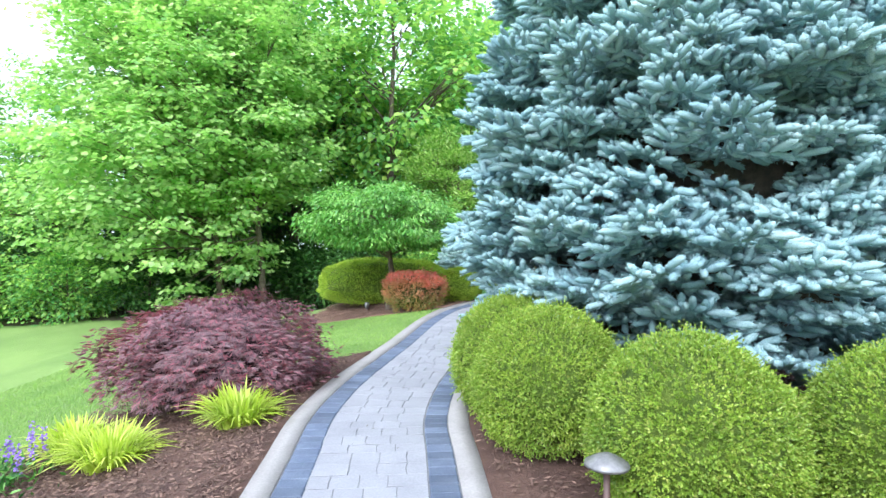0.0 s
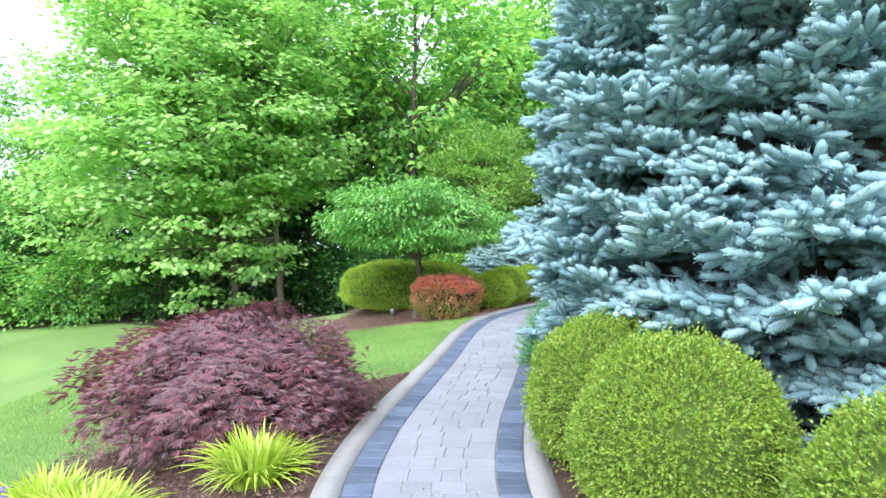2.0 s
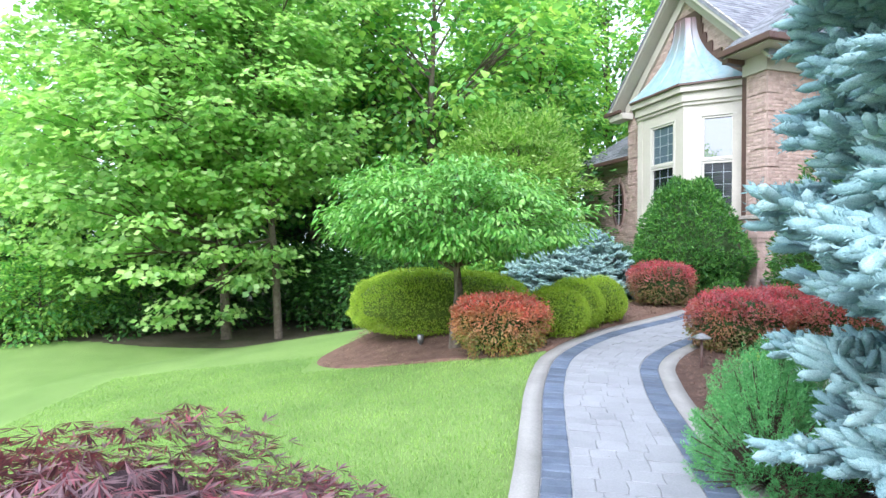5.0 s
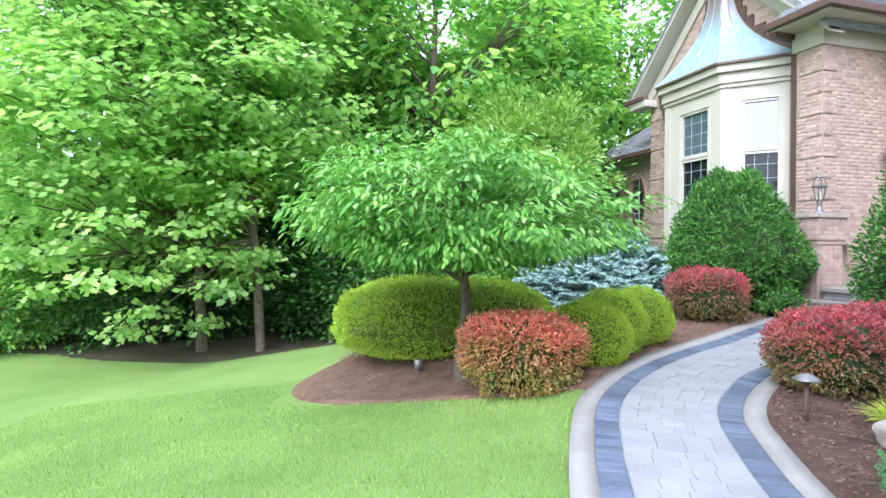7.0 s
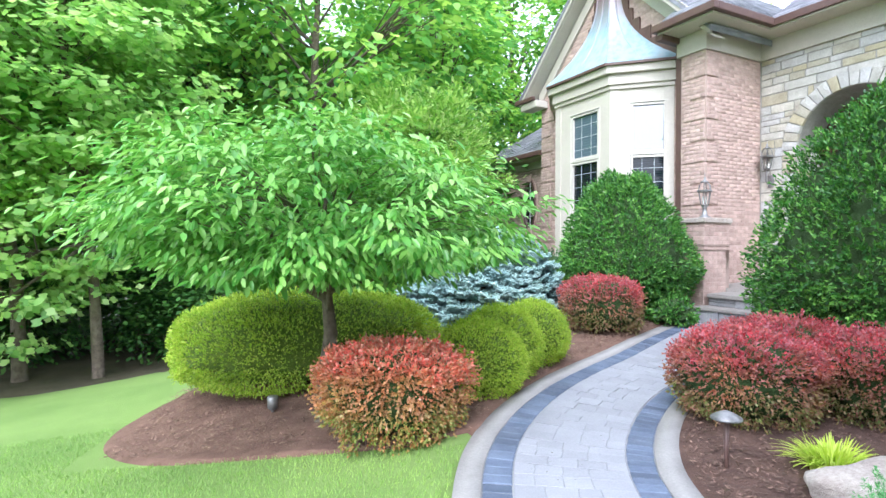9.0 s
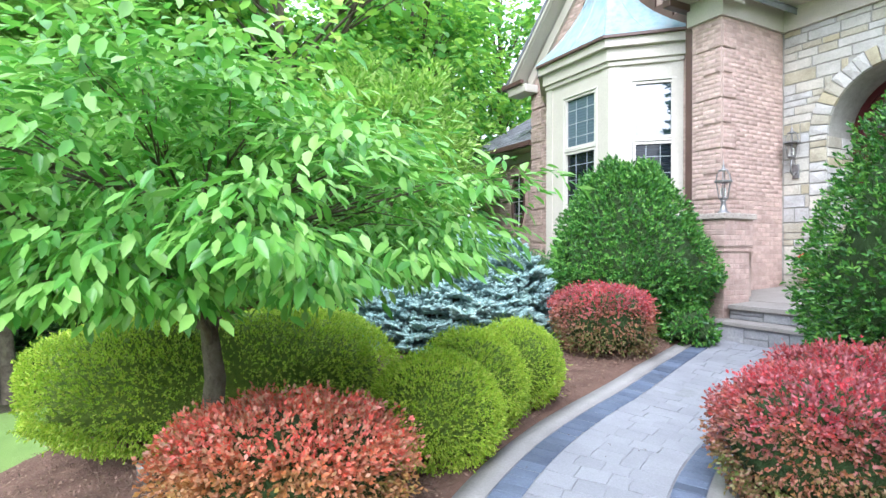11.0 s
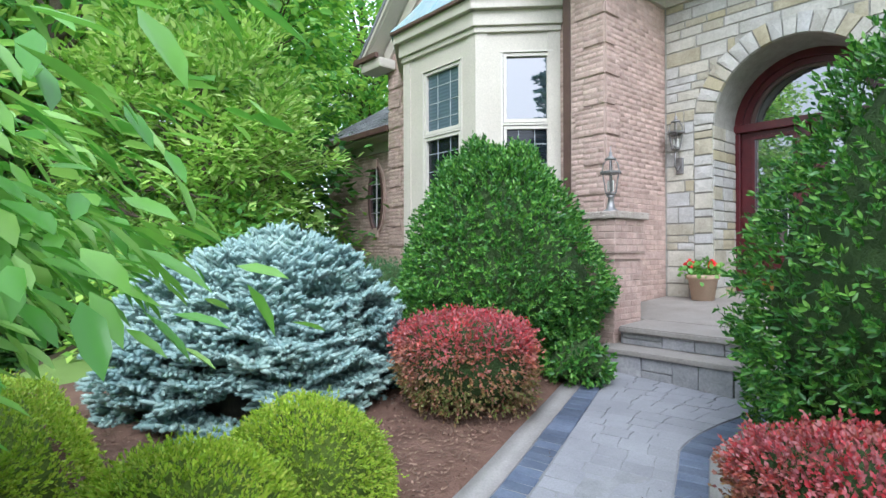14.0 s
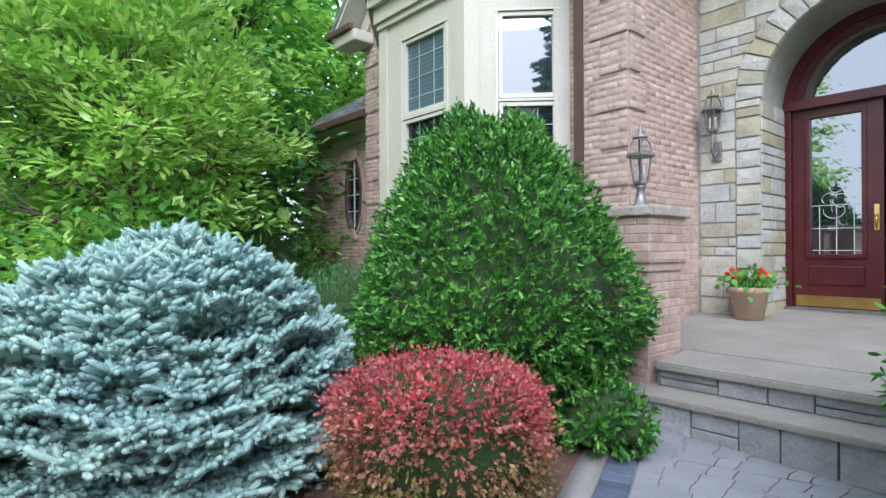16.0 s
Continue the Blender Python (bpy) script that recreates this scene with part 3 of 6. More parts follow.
def prism(points, y0, y1):
    """A slab with an outline in x and z, from depth y0 to y1."""
    bm = bmesh.new()
    f = [bm.verts.new((x, y0, z)) for x, z in points]
    b = [bm.verts.new((x, y1, z)) for x, z in points]
    bm.faces.new(f)
    bm.faces.new(b[::-1])
    for i in range(len(points)):
        j = (i + 1) % len(points)
        bm.faces.new((f[i], b[i], b[j], f[j]))
    return bm


gable = tagged(hpart("wall_1", prism([(-4.8, -0.5), (-0.3, -0.5), (-0.3, 5.35), (-0.05, 5.5), (-2.5, 7.75), (-4.8, 5.5)], 0.2, 0.45), M_MORTAR, HM), "gable wall of pink-beige brick behind the bay", "wall", kind="structure")
pier = wall("wall_2", -0.5, 0.0, 0.0, 0.0, 0.2, 5.36, 0.2, M_MORTAR, "brick corner pier with stepped quoins")
side = wall("wall_3", 0.0, 0.005, 0.0, 1.5, 0.2, 5.36, 0.25, M_MORTAR, "side wall of pink-beige brick beside the porch")
wing = wall("wall_5", -8.0, 0.7, -4.8, 0.7, -0.5, 4.1, 0.25, M_MORTAR, "low wing wall of pink-beige brick with an oval window")
wall("wall_6", -4.8, 0.72, -4.8, 0.2, -0.5, 5.3, 0.2, M_MORTAR, "brick return wall at the gable corner")
wall("wall_7", 7.0, 1.5, 7.0, 9.0, -0.5, 5.4, 0.3, M_MORTAR, "plain brick end wall of the house")
wall("wall_8", -8.0, 6.0, -8.0, 0.7, -0.5, 4.1, 0.25, M_MORTAR, "plain brick end wall of the low wing")

# entrance wall with a round-headed opening right through it
AC, AR, AZ, DB = 1.55, 0.9, 3.3, 2.3
xs = [AC - AR * math.cos(math.pi * i / 32) for i in range(33)]
zs = [AZ + AR * math.sin(math.pi * i / 32) for i in range(33)]
bm = boxes((0.0, AC - AR, 1.5, DB + 0.1, 0.3, 5.36), (AC + AR, 7.0, 1.5, DB + 0.1, 0.3, 5.36))
lo = [[bm.verts.new((x, y, z)) for y in (1.5, DB + 0.1)] for x, z in zip(xs, zs)]
hi = [[bm.verts.new((x, y, 5.36)) for y in (1.5, DB + 0.1)] for x in xs]
for i in range(32):
    bm.faces.new((lo[i][0], lo[i + 1][0], hi[i + 1][0], hi[i][0]))
    bm.faces.new((lo[i][1], hi[i][1], hi[i + 1][1], lo[i + 1][1]))
    bm.faces.new((lo[i][0], lo[i][1], lo[i + 1][1], lo[i + 1][0]))
front = tagged(hpart("wall_4", bm, M_STJOINT, HM), "entrance wall of cream limestone with a round arch", "wall", kind="structure")

# frieze boards and soffits along the eaves, gutters and roofs
bm = boxes((-0.56, 0.045, -0.05, 0.3, 5.0, 5.34), (-0.3, 0.05, 0.3, 1.46, 5.0, 5.34), (-0.3, 7.1, 1.44, 1.8, 5.0, 5.34))
tagged(hpart("trim_1", bm, M_CREAM, HM), "cream painted frieze board under the eaves", "trim", kind="structure")
bm = boxes((-0.6, 0.5, -0.5, 1.0, 5.34, 5.38), (-0.5, 7.4, 1.0, 1.9, 5.34, 5.38))
tagged(hpart("soffit_1", bm, M_CREAM, HM), "cream soffit boards", "soffit", kind="structure")
gutter = thing("gutter", label="dark brown metal gutter along the eaves", category="gutter")
for sp in ((-0.66, 0.6, -0.6, -0.49, 5.37, 5.5), (0.49, 0.6, -0.49, 0.95, 5.37, 5.5), (0.49, 7.5, 0.95, 1.06, 5.37, 5.5), (-0.66, -0.56, -0.5, 0.15, 5.37, 5.5)):
    hpart("gutter_run", boxes(sp, bevel=0.015), M_BROWN, HM, gutter)


def roof_face(name, quad, courses, tab, label):
    """A shingled slope: lapped rows of tabs between an eave edge and a ridge edge."""
    e0, e1, r1, r0 = [np.array(q, float) for q in quad]
    rng = np.random.default_rng(len(name) + courses)
    V, F = [], []
    nrm = np.cross(e1 - e0, r0 - e0)
    nrm /= np.linalg.norm(nrm)
    nrm = nrm if nrm[2] > 0 else -nrm
    width = np.linalg.norm(e1 - e0)
    for c in range(courses):
        t0, t1 = c / courses, min(1.0, (c + 1.5) / courses)
        a0, a1 = e0 + (r0 - e0) * t0, e1 + (r1 - e1) * t0
        c0, c1 = e0 + (r0 - e0) * t1, e1 + (r1 - e1) * t1
        cuts = np.unique(np.clip(np.cumsum(rng.uniform(0.7, 1.3, int(width / tab * 1.4) + 2)) * tab / width - tab / width, 0, 1))
        for s0, s1 in zip(cuts[:-1], cuts[1:]):
            s1 = max(s0 + 0.0002, s1 - 0.006 / width)
            lift = 0.022 + rng.uniform(0, 0.007)
            low = [a0 + (a1 - a0) * s + nrm * lift for s in (s0, s1)]
            top = [c0 + (c1 - c0) * s + nrm * 0.004 for s in (s1, s0)]
            under = [p - nrm * 0.02 for p in low]
            k = len(V)
            V += low + top + under
            F += [(k, k + 1, k + 2, k + 3), (k + 4, k + 5, k + 1, k)]
    V = np.array([HM @ Vector(v) for v in V])
    holder = tagged(hpart(name, bm_quad(quad), M_SLATE, HM), label, "roof", kind="structure")
    tagged(soup("shingles", V, np.array(F), M_SLATE, holder), kind="stuff")
    return holder


def bm_quad(quad):
    bm = bmesh.new()
    top = [bm.verts.new(q) for q in quad]
    low = [bm.verts.new((q[0], q[1], q[2] - 0.08)) for q in quad]
    bm.faces.new(top)
    bm.faces.new(low[::-1])
    for i in range(4):
        bm.faces.new((top[i], low[i], low[(i + 1) % 4], top[(i + 1) % 4]))
    return bm


roof_face("roof_1", [(-0.62, -0.56, 5.47), (0.56, -0.56, 5.47), (0.56, 3.6, 8.6), (-0.62, 3.6, 8.6)], 30, 0.25, "grey shingle roof over the entrance pier")
roof_face("roof_2", [(0.4, 1.0, 5.47), (7.4, 1.0, 5.47), (6.0, 5.0, 8.6), (1.2, 5.0, 8.6)], 30, 0.25, "grey shingle roof over the entrance wall")
roof_face("roof_3", [(-8.35, 0.25, 4.05), (-4.82, 0.25, 4.05), (-4.82, 4.2, 6.6), (-6.3, 4.2, 6.6)], 30, 0.22, "grey shingle roof of the low wing")
roof_face("roof_4", [(-5.25, -0.22, 5.28), (-5.25, 6.0, 5.28), (-2.5, 6.0, 7.95), (-2.5, -0.22, 7.95)], 26, 0.25, "grey shingle slope of the gable roof")
roof_face("roof_5", [(0.25, 6.0, 5.28), (0.25, -0.22, 5.28), (-2.5, -0.22, 7.95), (-2.5, 6.0, 7.95)], 26, 0.25, "grey shingle slope of the gable roof")
wg = thing("gutter", label="dark brown gutter along the low wing", category="gutter")
hpart("gutter_run", boxes((-8.4, -4.85, 0.16, 0.26, 3.93, 4.05), bevel=0.012), M_BROWN, HM, wg)
tagged(hpart("trim_2", boxes((-8.3, -4.8, 0.26, 0.72, 3.9, 3.94), (-8.0, -4.8, 0.66, 0.74, 3.7, 3.9)), M_CREAM, HM), "cream soffit and frieze of the low wing", "trim", kind="structure")

# rake boards of the gable, and the eave return at its foot
for sgn in (-1, 1):
    x0, x1 = -2.5 + sgn * 2.72, -2.5
    bm = prism([(x0, 5.14), (x1, 7.78), (x1, 7.98), (x0, 5.34)], -0.2, -0.14)
    box(bm, x0 - 0.001, x0, -0.2, -0.19, 5.14, 5.2)
    tagged(hpart("trim_3" if sgn < 0 else "trim_4", bm, M_CREAM, HM), "cream rake board along the gable", "trim", kind="structure")
    bm = prism([(x0 + sgn * -0.35, 5.1), (x1, 7.42), (x1, 7.72), (x0 + sgn * -0.35, 5.4)], 0.14, 0.2)
    tagged(hpart("trim_5" if sgn < 0 else "trim_6", bm, M_CREAM, HM), "cream inner frieze along the gable", "trim", kind="structure")
    bm = prism([(x0, 5.12), (x1, 7.76), (x1, 7.8), (x0, 5.16)], -0.14, 0.2)
    tagged(hpart("soffit_2" if sgn < 0 else "soffit_3", bm, M_CREAM, HM), "cream soffit under the gable's rake", "soffit", kind="structure")
ret = thing("eave_return", label="brown and cream eave return at the gable's foot", category="eave")
hpart("moulding", boxes((-5.2, -4.55, -0.18, 0.18, 5.02, 5.2), bevel=0.03), M_CREAM, HM, ret)
hpart("gutter_end", boxes((-5.38, -5.2, -0.22, 3.0, 5.2, 5.33), (-5.38, -4.62, -0.24, -0.16, 5.2, 5.29), bevel=0.012), M_BROWN, HM, ret)

# bay window: three cream faces, cornice, copper bell roof
BAY = [(-4.2, 0.2), (-3.25, -0.6), (-1.63, -0.6), (-0.83, 0.2)]
bay = thing("bay_window", label="cream panelled bay with tall windows under a copper roof", category="bay window")
FACES = list(zip(BAY, BAY[1:]))


def face_len(f):
    return math.hypot(f[1][0] - f[0][0], f[1][1] - f[0][1])


WINS = {1: (0.48, 1.32, 2.3, 4.35), 2: (0.36, 1.02, 2.3, 4.35)}
for i, f in enumerate(FACES):
    n, m = face_len(f), line_m(*f[0], *f[1])
    if i in WINS:
        x0, x1, z0, z1 = WINS[i]
        bm = boxes((0, x0, 0, 0.14, 0.3, 4.95), (x1, n, 0, 0.14, 0.3, 4.95), (x0, x1, 0, 0.14, 0.3, z0), (x0, x1, 0, 0.14, z1, 4.95))
    else:
        bm = boxes((0, n, 0, 0.14, 0.3, 4.95))
    hpart("panel", bm, M_CREAM, m, bay)
    if i in WINS:
        bar = 3.37
        win = thing("window", label="")
        win.parent = bay
        fr = boxes((x0 - 0.022, x0 + 0.006, -0.014, 0.06, z0, z1), (x1 - 0.006, x1 + 0.022, -0.014, 0.06, z0, z1), (x0 - 0.03, x1 + 0.03, -0.02, 0.06, z1, z1 + 0.022),
                   (x0 + 0.006, x1 - 0.006, -0.01, 0.06, bar - 0.014, bar + 0.014), (x0 - 0.03, x1 + 0.03, -0.04, 0.06, z0 - 0.05, z0))
        hpart("frame", fr, M_SASH, m, win, "cream painted window frame")
        for lo, hi in ((z0 + 0.008, bar - 0.024), (bar + 0.024, z1 - 0.008)):
            sx0, sx1 = x0 + 0.015, x1 - 0.015
            hpart("sash", boxes((sx0, sx0 + 0.042, 0.0, 0.06, lo, hi), (sx1 - 0.042, sx1, 0.0, 0.06, lo, hi), (sx0 + 0.042, sx1 - 0.042, 0.003, 0.06, hi - 0.042, hi), (sx0 + 0.042, sx1 - 0.042, 0.003, 0.06, lo, lo + 0.05)), M_SASH, m, win)
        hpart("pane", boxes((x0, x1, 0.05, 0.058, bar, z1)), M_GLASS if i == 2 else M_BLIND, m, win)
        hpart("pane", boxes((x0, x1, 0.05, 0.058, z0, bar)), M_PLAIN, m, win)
        mb = bmesh.new()
        for lo, hi, rows_n in ((z0, bar, 4), (bar, z1, 4)) if i == 1 else ((z0, bar, 4),):
            for k in (1, 2):
                xx = x0 + (x1 - x0) * k / 3
                box(mb, xx - 0.005, xx + 0.005, 0.042, 0.05, lo + 0.06, hi - 0.06)
            for k in range(1, rows_n):
                zz = lo + (hi - lo) * k / rows_n
                box(mb, x0 + 0.05, x1 - 0.05, 0.043, 0.05, zz - 0.005, zz + 0.005)
        hpart("muntin_grid", mb, M_MUNT, m, win)
    tr = boxes((-0.02, n + 0.02, -0.05, 0.0, 4.62, 4.7), (-0.04, n + 0.04, -0.09, 0.0, 4.7, 4.9), (-0.08, n + 0.08, -0.17, 0.0, 4.9, 5.06), bevel=0.012)
    hpart("cornice", tr, M_CREAM, m, bay)
    hpart("corner_board", boxes((-0.01, 0.16, -0.018, 0.0, 0.3, 4.62), (n - 0.16, n + 0.01, -0.018, 0.0, 0.3, 4.62)), M_CREAM, m, bay)

EDGE = [(-4.45, 0.17), (-3.33, -0.82), (-1.55, -0.82), (-0.55, 0.17)]
TOP = [(-2.78, 0.17), (-2.62, -0.02), (-2.28, -0.02), (-2.12, 0.17)]
STEPS = 14
bell = np.zeros((STEPS + 1, 4, 3))
for k in range(STEPS + 1):
    t = k / STEPS
    s = (1 - t) ** 2.1
    for j in range(4):
        bell[k, j] = (TOP[j][0] + (EDGE[j][0] - TOP[j][0]) * s, TOP[j][1] + (EDGE[j][1] - TOP[j][1]) * s, 5.08 + 1.85 * t)
bm = bmesh.new()
vs = [[bm.verts.new(p) for p in row] for row in bell]
for r0, r1 in zip(vs, vs[1:]):
    for j in range(3):
        bm.faces.new((r0[j], r0[j + 1], r1[j + 1], r1[j]))
copper = hpart("copper_roof", bm, M_COPPER, HM, bay, "blue-green weathered copper bell roof")
seams = []
for j, w in ((0, 0.5), (1, 0.0), (1, 0.5), (2, 0.0), (2, 0.5)):
    seams.append([(HM @ Vector(bell[k, j] * (1 - w) + bell[k, j + 1] * w), 0.014 if w else 0.02) for k in range(STEPS + 1)])
V, F = tubes(seams, 5)
soup("seam", V, F, M_COPPER, copper, smooth=True)
hpart("drip_edge", boxes((0, face_len((EDGE[1], EDGE[2])), -0.01, 0.05, 5.04, 5.085)), M_BROWN, line_m(*EDGE[1], *EDGE[2]), bay)
hpart("drip_edge", boxes((0, face_len((EDGE[2], EDGE[3])), -0.01, 0.05, 5.04, 5.085)), M_BROWN, line_m(*EDGE[2], *EDGE[3]), bay)
bm = bmesh.new()
for k in range(0, STEPS, 2):
    for j, sg in ((0, -1), (3, 1)):
        x, z0, z1 = bell[k, j, 0], bell[k, j, 2], bell[k + 2, j, 2]
        xm = bell[k + 1, j, 0] + sg * 0.13
        box(bm, min(x, xm), max(x, xm), 0.15, 0.188, z0 - 0.05, z1 + 0.03)
        xn = bell[k + 2, j, 0]
        box(bm, min(x, xn), max(x, xn), 0.155, 0.186, z0 - 0.02, z1 + 0.06)
box(bm, -2.86, -2.04, 0.15, 0.19, 6.85, 7.08)
hpart("stepped_flashing", bm, M_BROWN, HM, bay, "brown stepped metal flashing")

# downspout in the corner beside the pier
ds = thing("downspout", label="dark brown metal downspout with leaf straps", category="downspout")
hpart("pipe", boxes((-0.65, -0.53, 0.03, 0.14, 0.5, 5.3), bevel=0.015), M_BROWN, HM, ds)
for z in (1.6, 3.0, 4.5):
    hpart("strap", boxes((-0.645, -0.515, 0.04, 0.16, z, z + 0.04)), M_BROWN, HM, ds)
hpart("elbow", boxes((-0.65, -0.5, -0.5, 0.14, 5.24, 5.36), bevel=0.02), M_BROWN, HM, ds)

# oval window of the low wing
oval = thing("oval_window", label="dark oval window with a brick surround", category="window")
for nm, r0, r1, y0, y1, mat in (("surround", 0.33, 0.27, 0.665, 0.7, M_BRICK), ("frame", 0.28, 0.225, 0.64, 0.72, M_BROWN)):
    bm = bmesh.new()
    N = 40
    ring = []
    for i in range(N):
        c, s = math.cos(2 * math.pi * i / N), math.sin(2 * math.pi * i / N)
        ring.append([bm.verts.new((-5.95 + r * c, y, 2.75 + (r + 0.42) * s)) for r, y in ((r0, y1), (r0, y0), (r1, y0), (r1, y1))])
    for i in range(N):
        for k in range(4):
            bm.faces.new((ring[i][k], ring[(i + 1) % N][k], ring[(i + 1) % N][(k + 1) % 4], ring[i][(k + 1) % 4]))
    hpart(nm, bm, mat, HM, oval)
bm = bmesh.new()
bm.faces.new([bm.verts.new((-5.95 + 0.23 * math.cos(2 * math.pi * i / 40), 0.69, 2.75 + 0.65 * math.sin(2 * math.pi * i / 40))) for i in range(40)])
hpart("pane", bm, M_GLASS, HM, oval)
hpart("muntin_grid", boxes((-5.957, -5.943, 0.675, 0.69, 2.1, 3.4), (-6.17, -5.73, 0.675, 0.69, 2.74, 2.755), (-6.13, -5.77, 0.675, 0.69, 3.04, 3.052), (-6.13, -5.77, 0.675, 0.69, 2.44, 2.452)), M_WHITE, HM, oval)
for z in (2.02, 3.48):
    hpart("keystone", boxes((-6.03, -5.87, 0.63, 0.7, z - 0.1, z + 0.1), bevel=0.012), M_BRICK, HM, oval)

# porch floor, two steps with stone risers
def porch_z(b):
    return 0.93 + 0.05 * b


def sloped(a0, a1, b0, b1, zf, down):
    bm = boxes((a0, a1, b0, b1, 0, 1), bevel=0.0)
    for v in bm.verts:
        z = zf(v.co.y)
        v.co.z = z if v.co.z > 0.5 else z - down
    bmesh.ops.bevel(bm, geom=list(bm.edges), offset=0.012, segments=2, affect="EDGES")
    return bm


porch = tagged(hpart("porch_floor", sloped(0.02, 4.0, -0.405, DB + 0.08, porch_z, 0.06), M_TREAD, HM), "tan concrete porch floor at the entrance", "porch", kind="structure")
tagged(hpart("porch_edge", sloped(0.73, 4.0, -0.93, -0.407, porch_z, 0.06), M_TREAD, HM), "tan concrete front edge of the porch floor", "porch", kind="structure")
tagged(hpart("porch_base", boxes((0.72, 3.9, -0.86, 1.6, 0.2, 0.83)), M_JOINT, HM), "masonry base under the porch", "porch", kind="structure")
step = thing("entrance_step", label="sandstone step with a rough grey stone riser", category="step")
hpart("tread", boxes((0.62, 3.6, -1.2, -0.84, 0.655, 0.705), bevel=0.012), M_TREAD, HM, step)
hpart("core", boxes((0.67, 3.55, -1.13, -0.86, 0.3, 0.655)), M_JOINT, HM, step)
rng = np.random.default_rng(5)


def riser_blocks(parent, a0, a1, b, z0, z1):
    a = a0
    while a < a1 - 0.05:
        w = min(rng.uniform(0.22, 0.5), a1 - a)
        if rng.random() < 0.3:
            zm = z0 + (z1 - z0) * rng.uniform(0.4, 0.6)
            sp = [(z0, zm), (zm, z1)]
        else:
            sp = [(z0, z1)]
        for s0, s1 in sp:
            hpart("stone", boxes((a + 0.004, a + w - 0.004, b - rng.uniform(0.0, 0.018), b + 0.08, s0 + 0.004, s1 - 0.004), bevel=0.008), M_RISER, HM, parent)
        a += w


riser_blocks(step, 0.66, 3.5, -1.16, 0.42, 0.655)
top_step = thing("porch_riser", label="rough grey stone riser under the porch edge", category="step")
riser_blocks(top_step, 0.75, 3.5, -0.88, 0.705, 0.825)

# brick pedestal with a bluestone cap and a post lantern
ped = thing("brick_pedestal", label="brick pedestal with a grey stone cap beside the porch", category="pedestal")
PED = (0.02, 0.69, -0.94, -0.42)
pa0, pa1, pb0, pb1 = PED
hpart("shaft", boxes((pa0, pa1, pb0, pb1, 0.25, 1.56), (0.05, 0.45, pb1, 0.0, 0.25, 1.56)), M_MORTAR, HM, ped)
hpart("head", boxes((pa0 - 0.03, pa1 + 0.035, pb0 - 0.035, pb1 + 0.03, 1.62, 1.97), (0.05, 0.45, pb1 + 0.03, 0.0, 1.62, 1.97)), M_MORTAR, HM, ped)
hpart("corbel", boxes((pa0 - 0.015, pa1 + 0.018, pb0 - 0.018, 0.0, 1.555, 1.625)), M_BRICK, HM, ped)
hpart("cap", boxes((pa0 - 0.07, pa1 + 0.075, pb0 - 0.075, pb1 + 0.06, 1.97, 2.045), (0.02, 0.5, pb1 + 0.055, -0.005, 1.972, 2.042), bevel=0.014), M_ROCK, HM, ped, "grey bluestone cap")


def lantern(name, at, turn, post, label):
    L = thing(name, label=label, category="lantern")
    m = HM @ pose(*at)
    if post:
        hpart("base", lathe([(0.1, 0.0), (0.1, 0.02), (0.05, 0.05), (0.035, 0.12), (0.03, 0.17), (0.05, 0.19)], 16), M_IRON, m, L, smooth=True)
        up = 0.19
    else:
        hpart("wall_plate", boxes((-0.05, 0.05, 0.1, 0.13, -0.3, -0.08), bevel=0.01), M_IRON, m, L)
        V, F = tubes([[((0, 0.1, -0.2), 0.012), ((0, 0.04, -0.26), 0.012), ((0, -0.03, -0.2), 0.012), ((0, -0.02, -0.08), 0.012), ((0, 0, 0.0), 0.012)]], 6)
        V = np.array([m @ Vector(v) for v in V])
        soup("bracket", V, F, M_IRON, L, smooth=True)
        up = 0.0
    m = m @ pose(0, 0, up)
    foot = hpart("foot", lathe([(0.035, 0), (0.06, 0.02), (0.06, 0.035)], 6), M_IRON, m, L)
    cage = []
    for i in range(6):
        a = math.pi * i / 3
        c, s = math.cos(a), math.sin(a)
        cage.append([((0.06 * c, 0.06 * s, 0.03), 0.007), ((0.095 * c, 0.095 * s, 0.24), 0.007)])
        cage.append([((0.1 * c, 0.1 * s, 0.26), 0.007), ((0.085 * c, 0.085 * s, 0.34), 0.007), ((0.04 * c, 0.04 * s, 0.4), 0.007)])
    V, F = tubes(cage, 5)
    soup("cage", np.array([m @ Vector(v) for v in V]), F, M_IRON, L)
    hpart("glazing", lathe([(0.056, 0.035), (0.09, 0.24), (0.095, 0.26), (0.08, 0.34), (0.038, 0.395)], 6), M_PANE, m, L)
    hpart("rim", lathe([(0.1, 0.235), (0.125, 0.24), (0.125, 0.26), (0.1, 0.265)], 6), M_IRON, m, L)
    hpart("crown", lathe([(0.06, 0.385), (0.065, 0.4), (0.03, 0.42), (0.015, 0.44), (0.02, 0.46), (0.006, 0.48), (0.004, 0.54)], 12), M_IRON, m, L, smooth=True)
    for dx in (-0.025, 0.025):
        hpart("candle", lathe([(0.012, 0.05), (0.012, 0.15), (0.004, 0.17)], 8), M_WHITE, m @ pose(dx, 0, 0), foot, "white candle tube")
    return L


def pane_mat():
    m, nt, b, geo = base("clear_lantern_glass", 0.03)
    b.inputs["Base Color"].default_value = (0.95, 0.97, 0.97, 1)
    b.inputs["Transmission Weight"].default_value = 1.0
    b.inputs["IOR"].default_value = 1.1
    return m


M_PANE = pane_mat()
lantern("post_lantern", (0.46, -0.62, 2.045), 0, True, "weathered grey metal post lantern on the brick pedestal")
lantern("wall_lantern", (0.22, 1.36, 2.98), 0, False, "weathered grey metal lantern on the limestone wall")

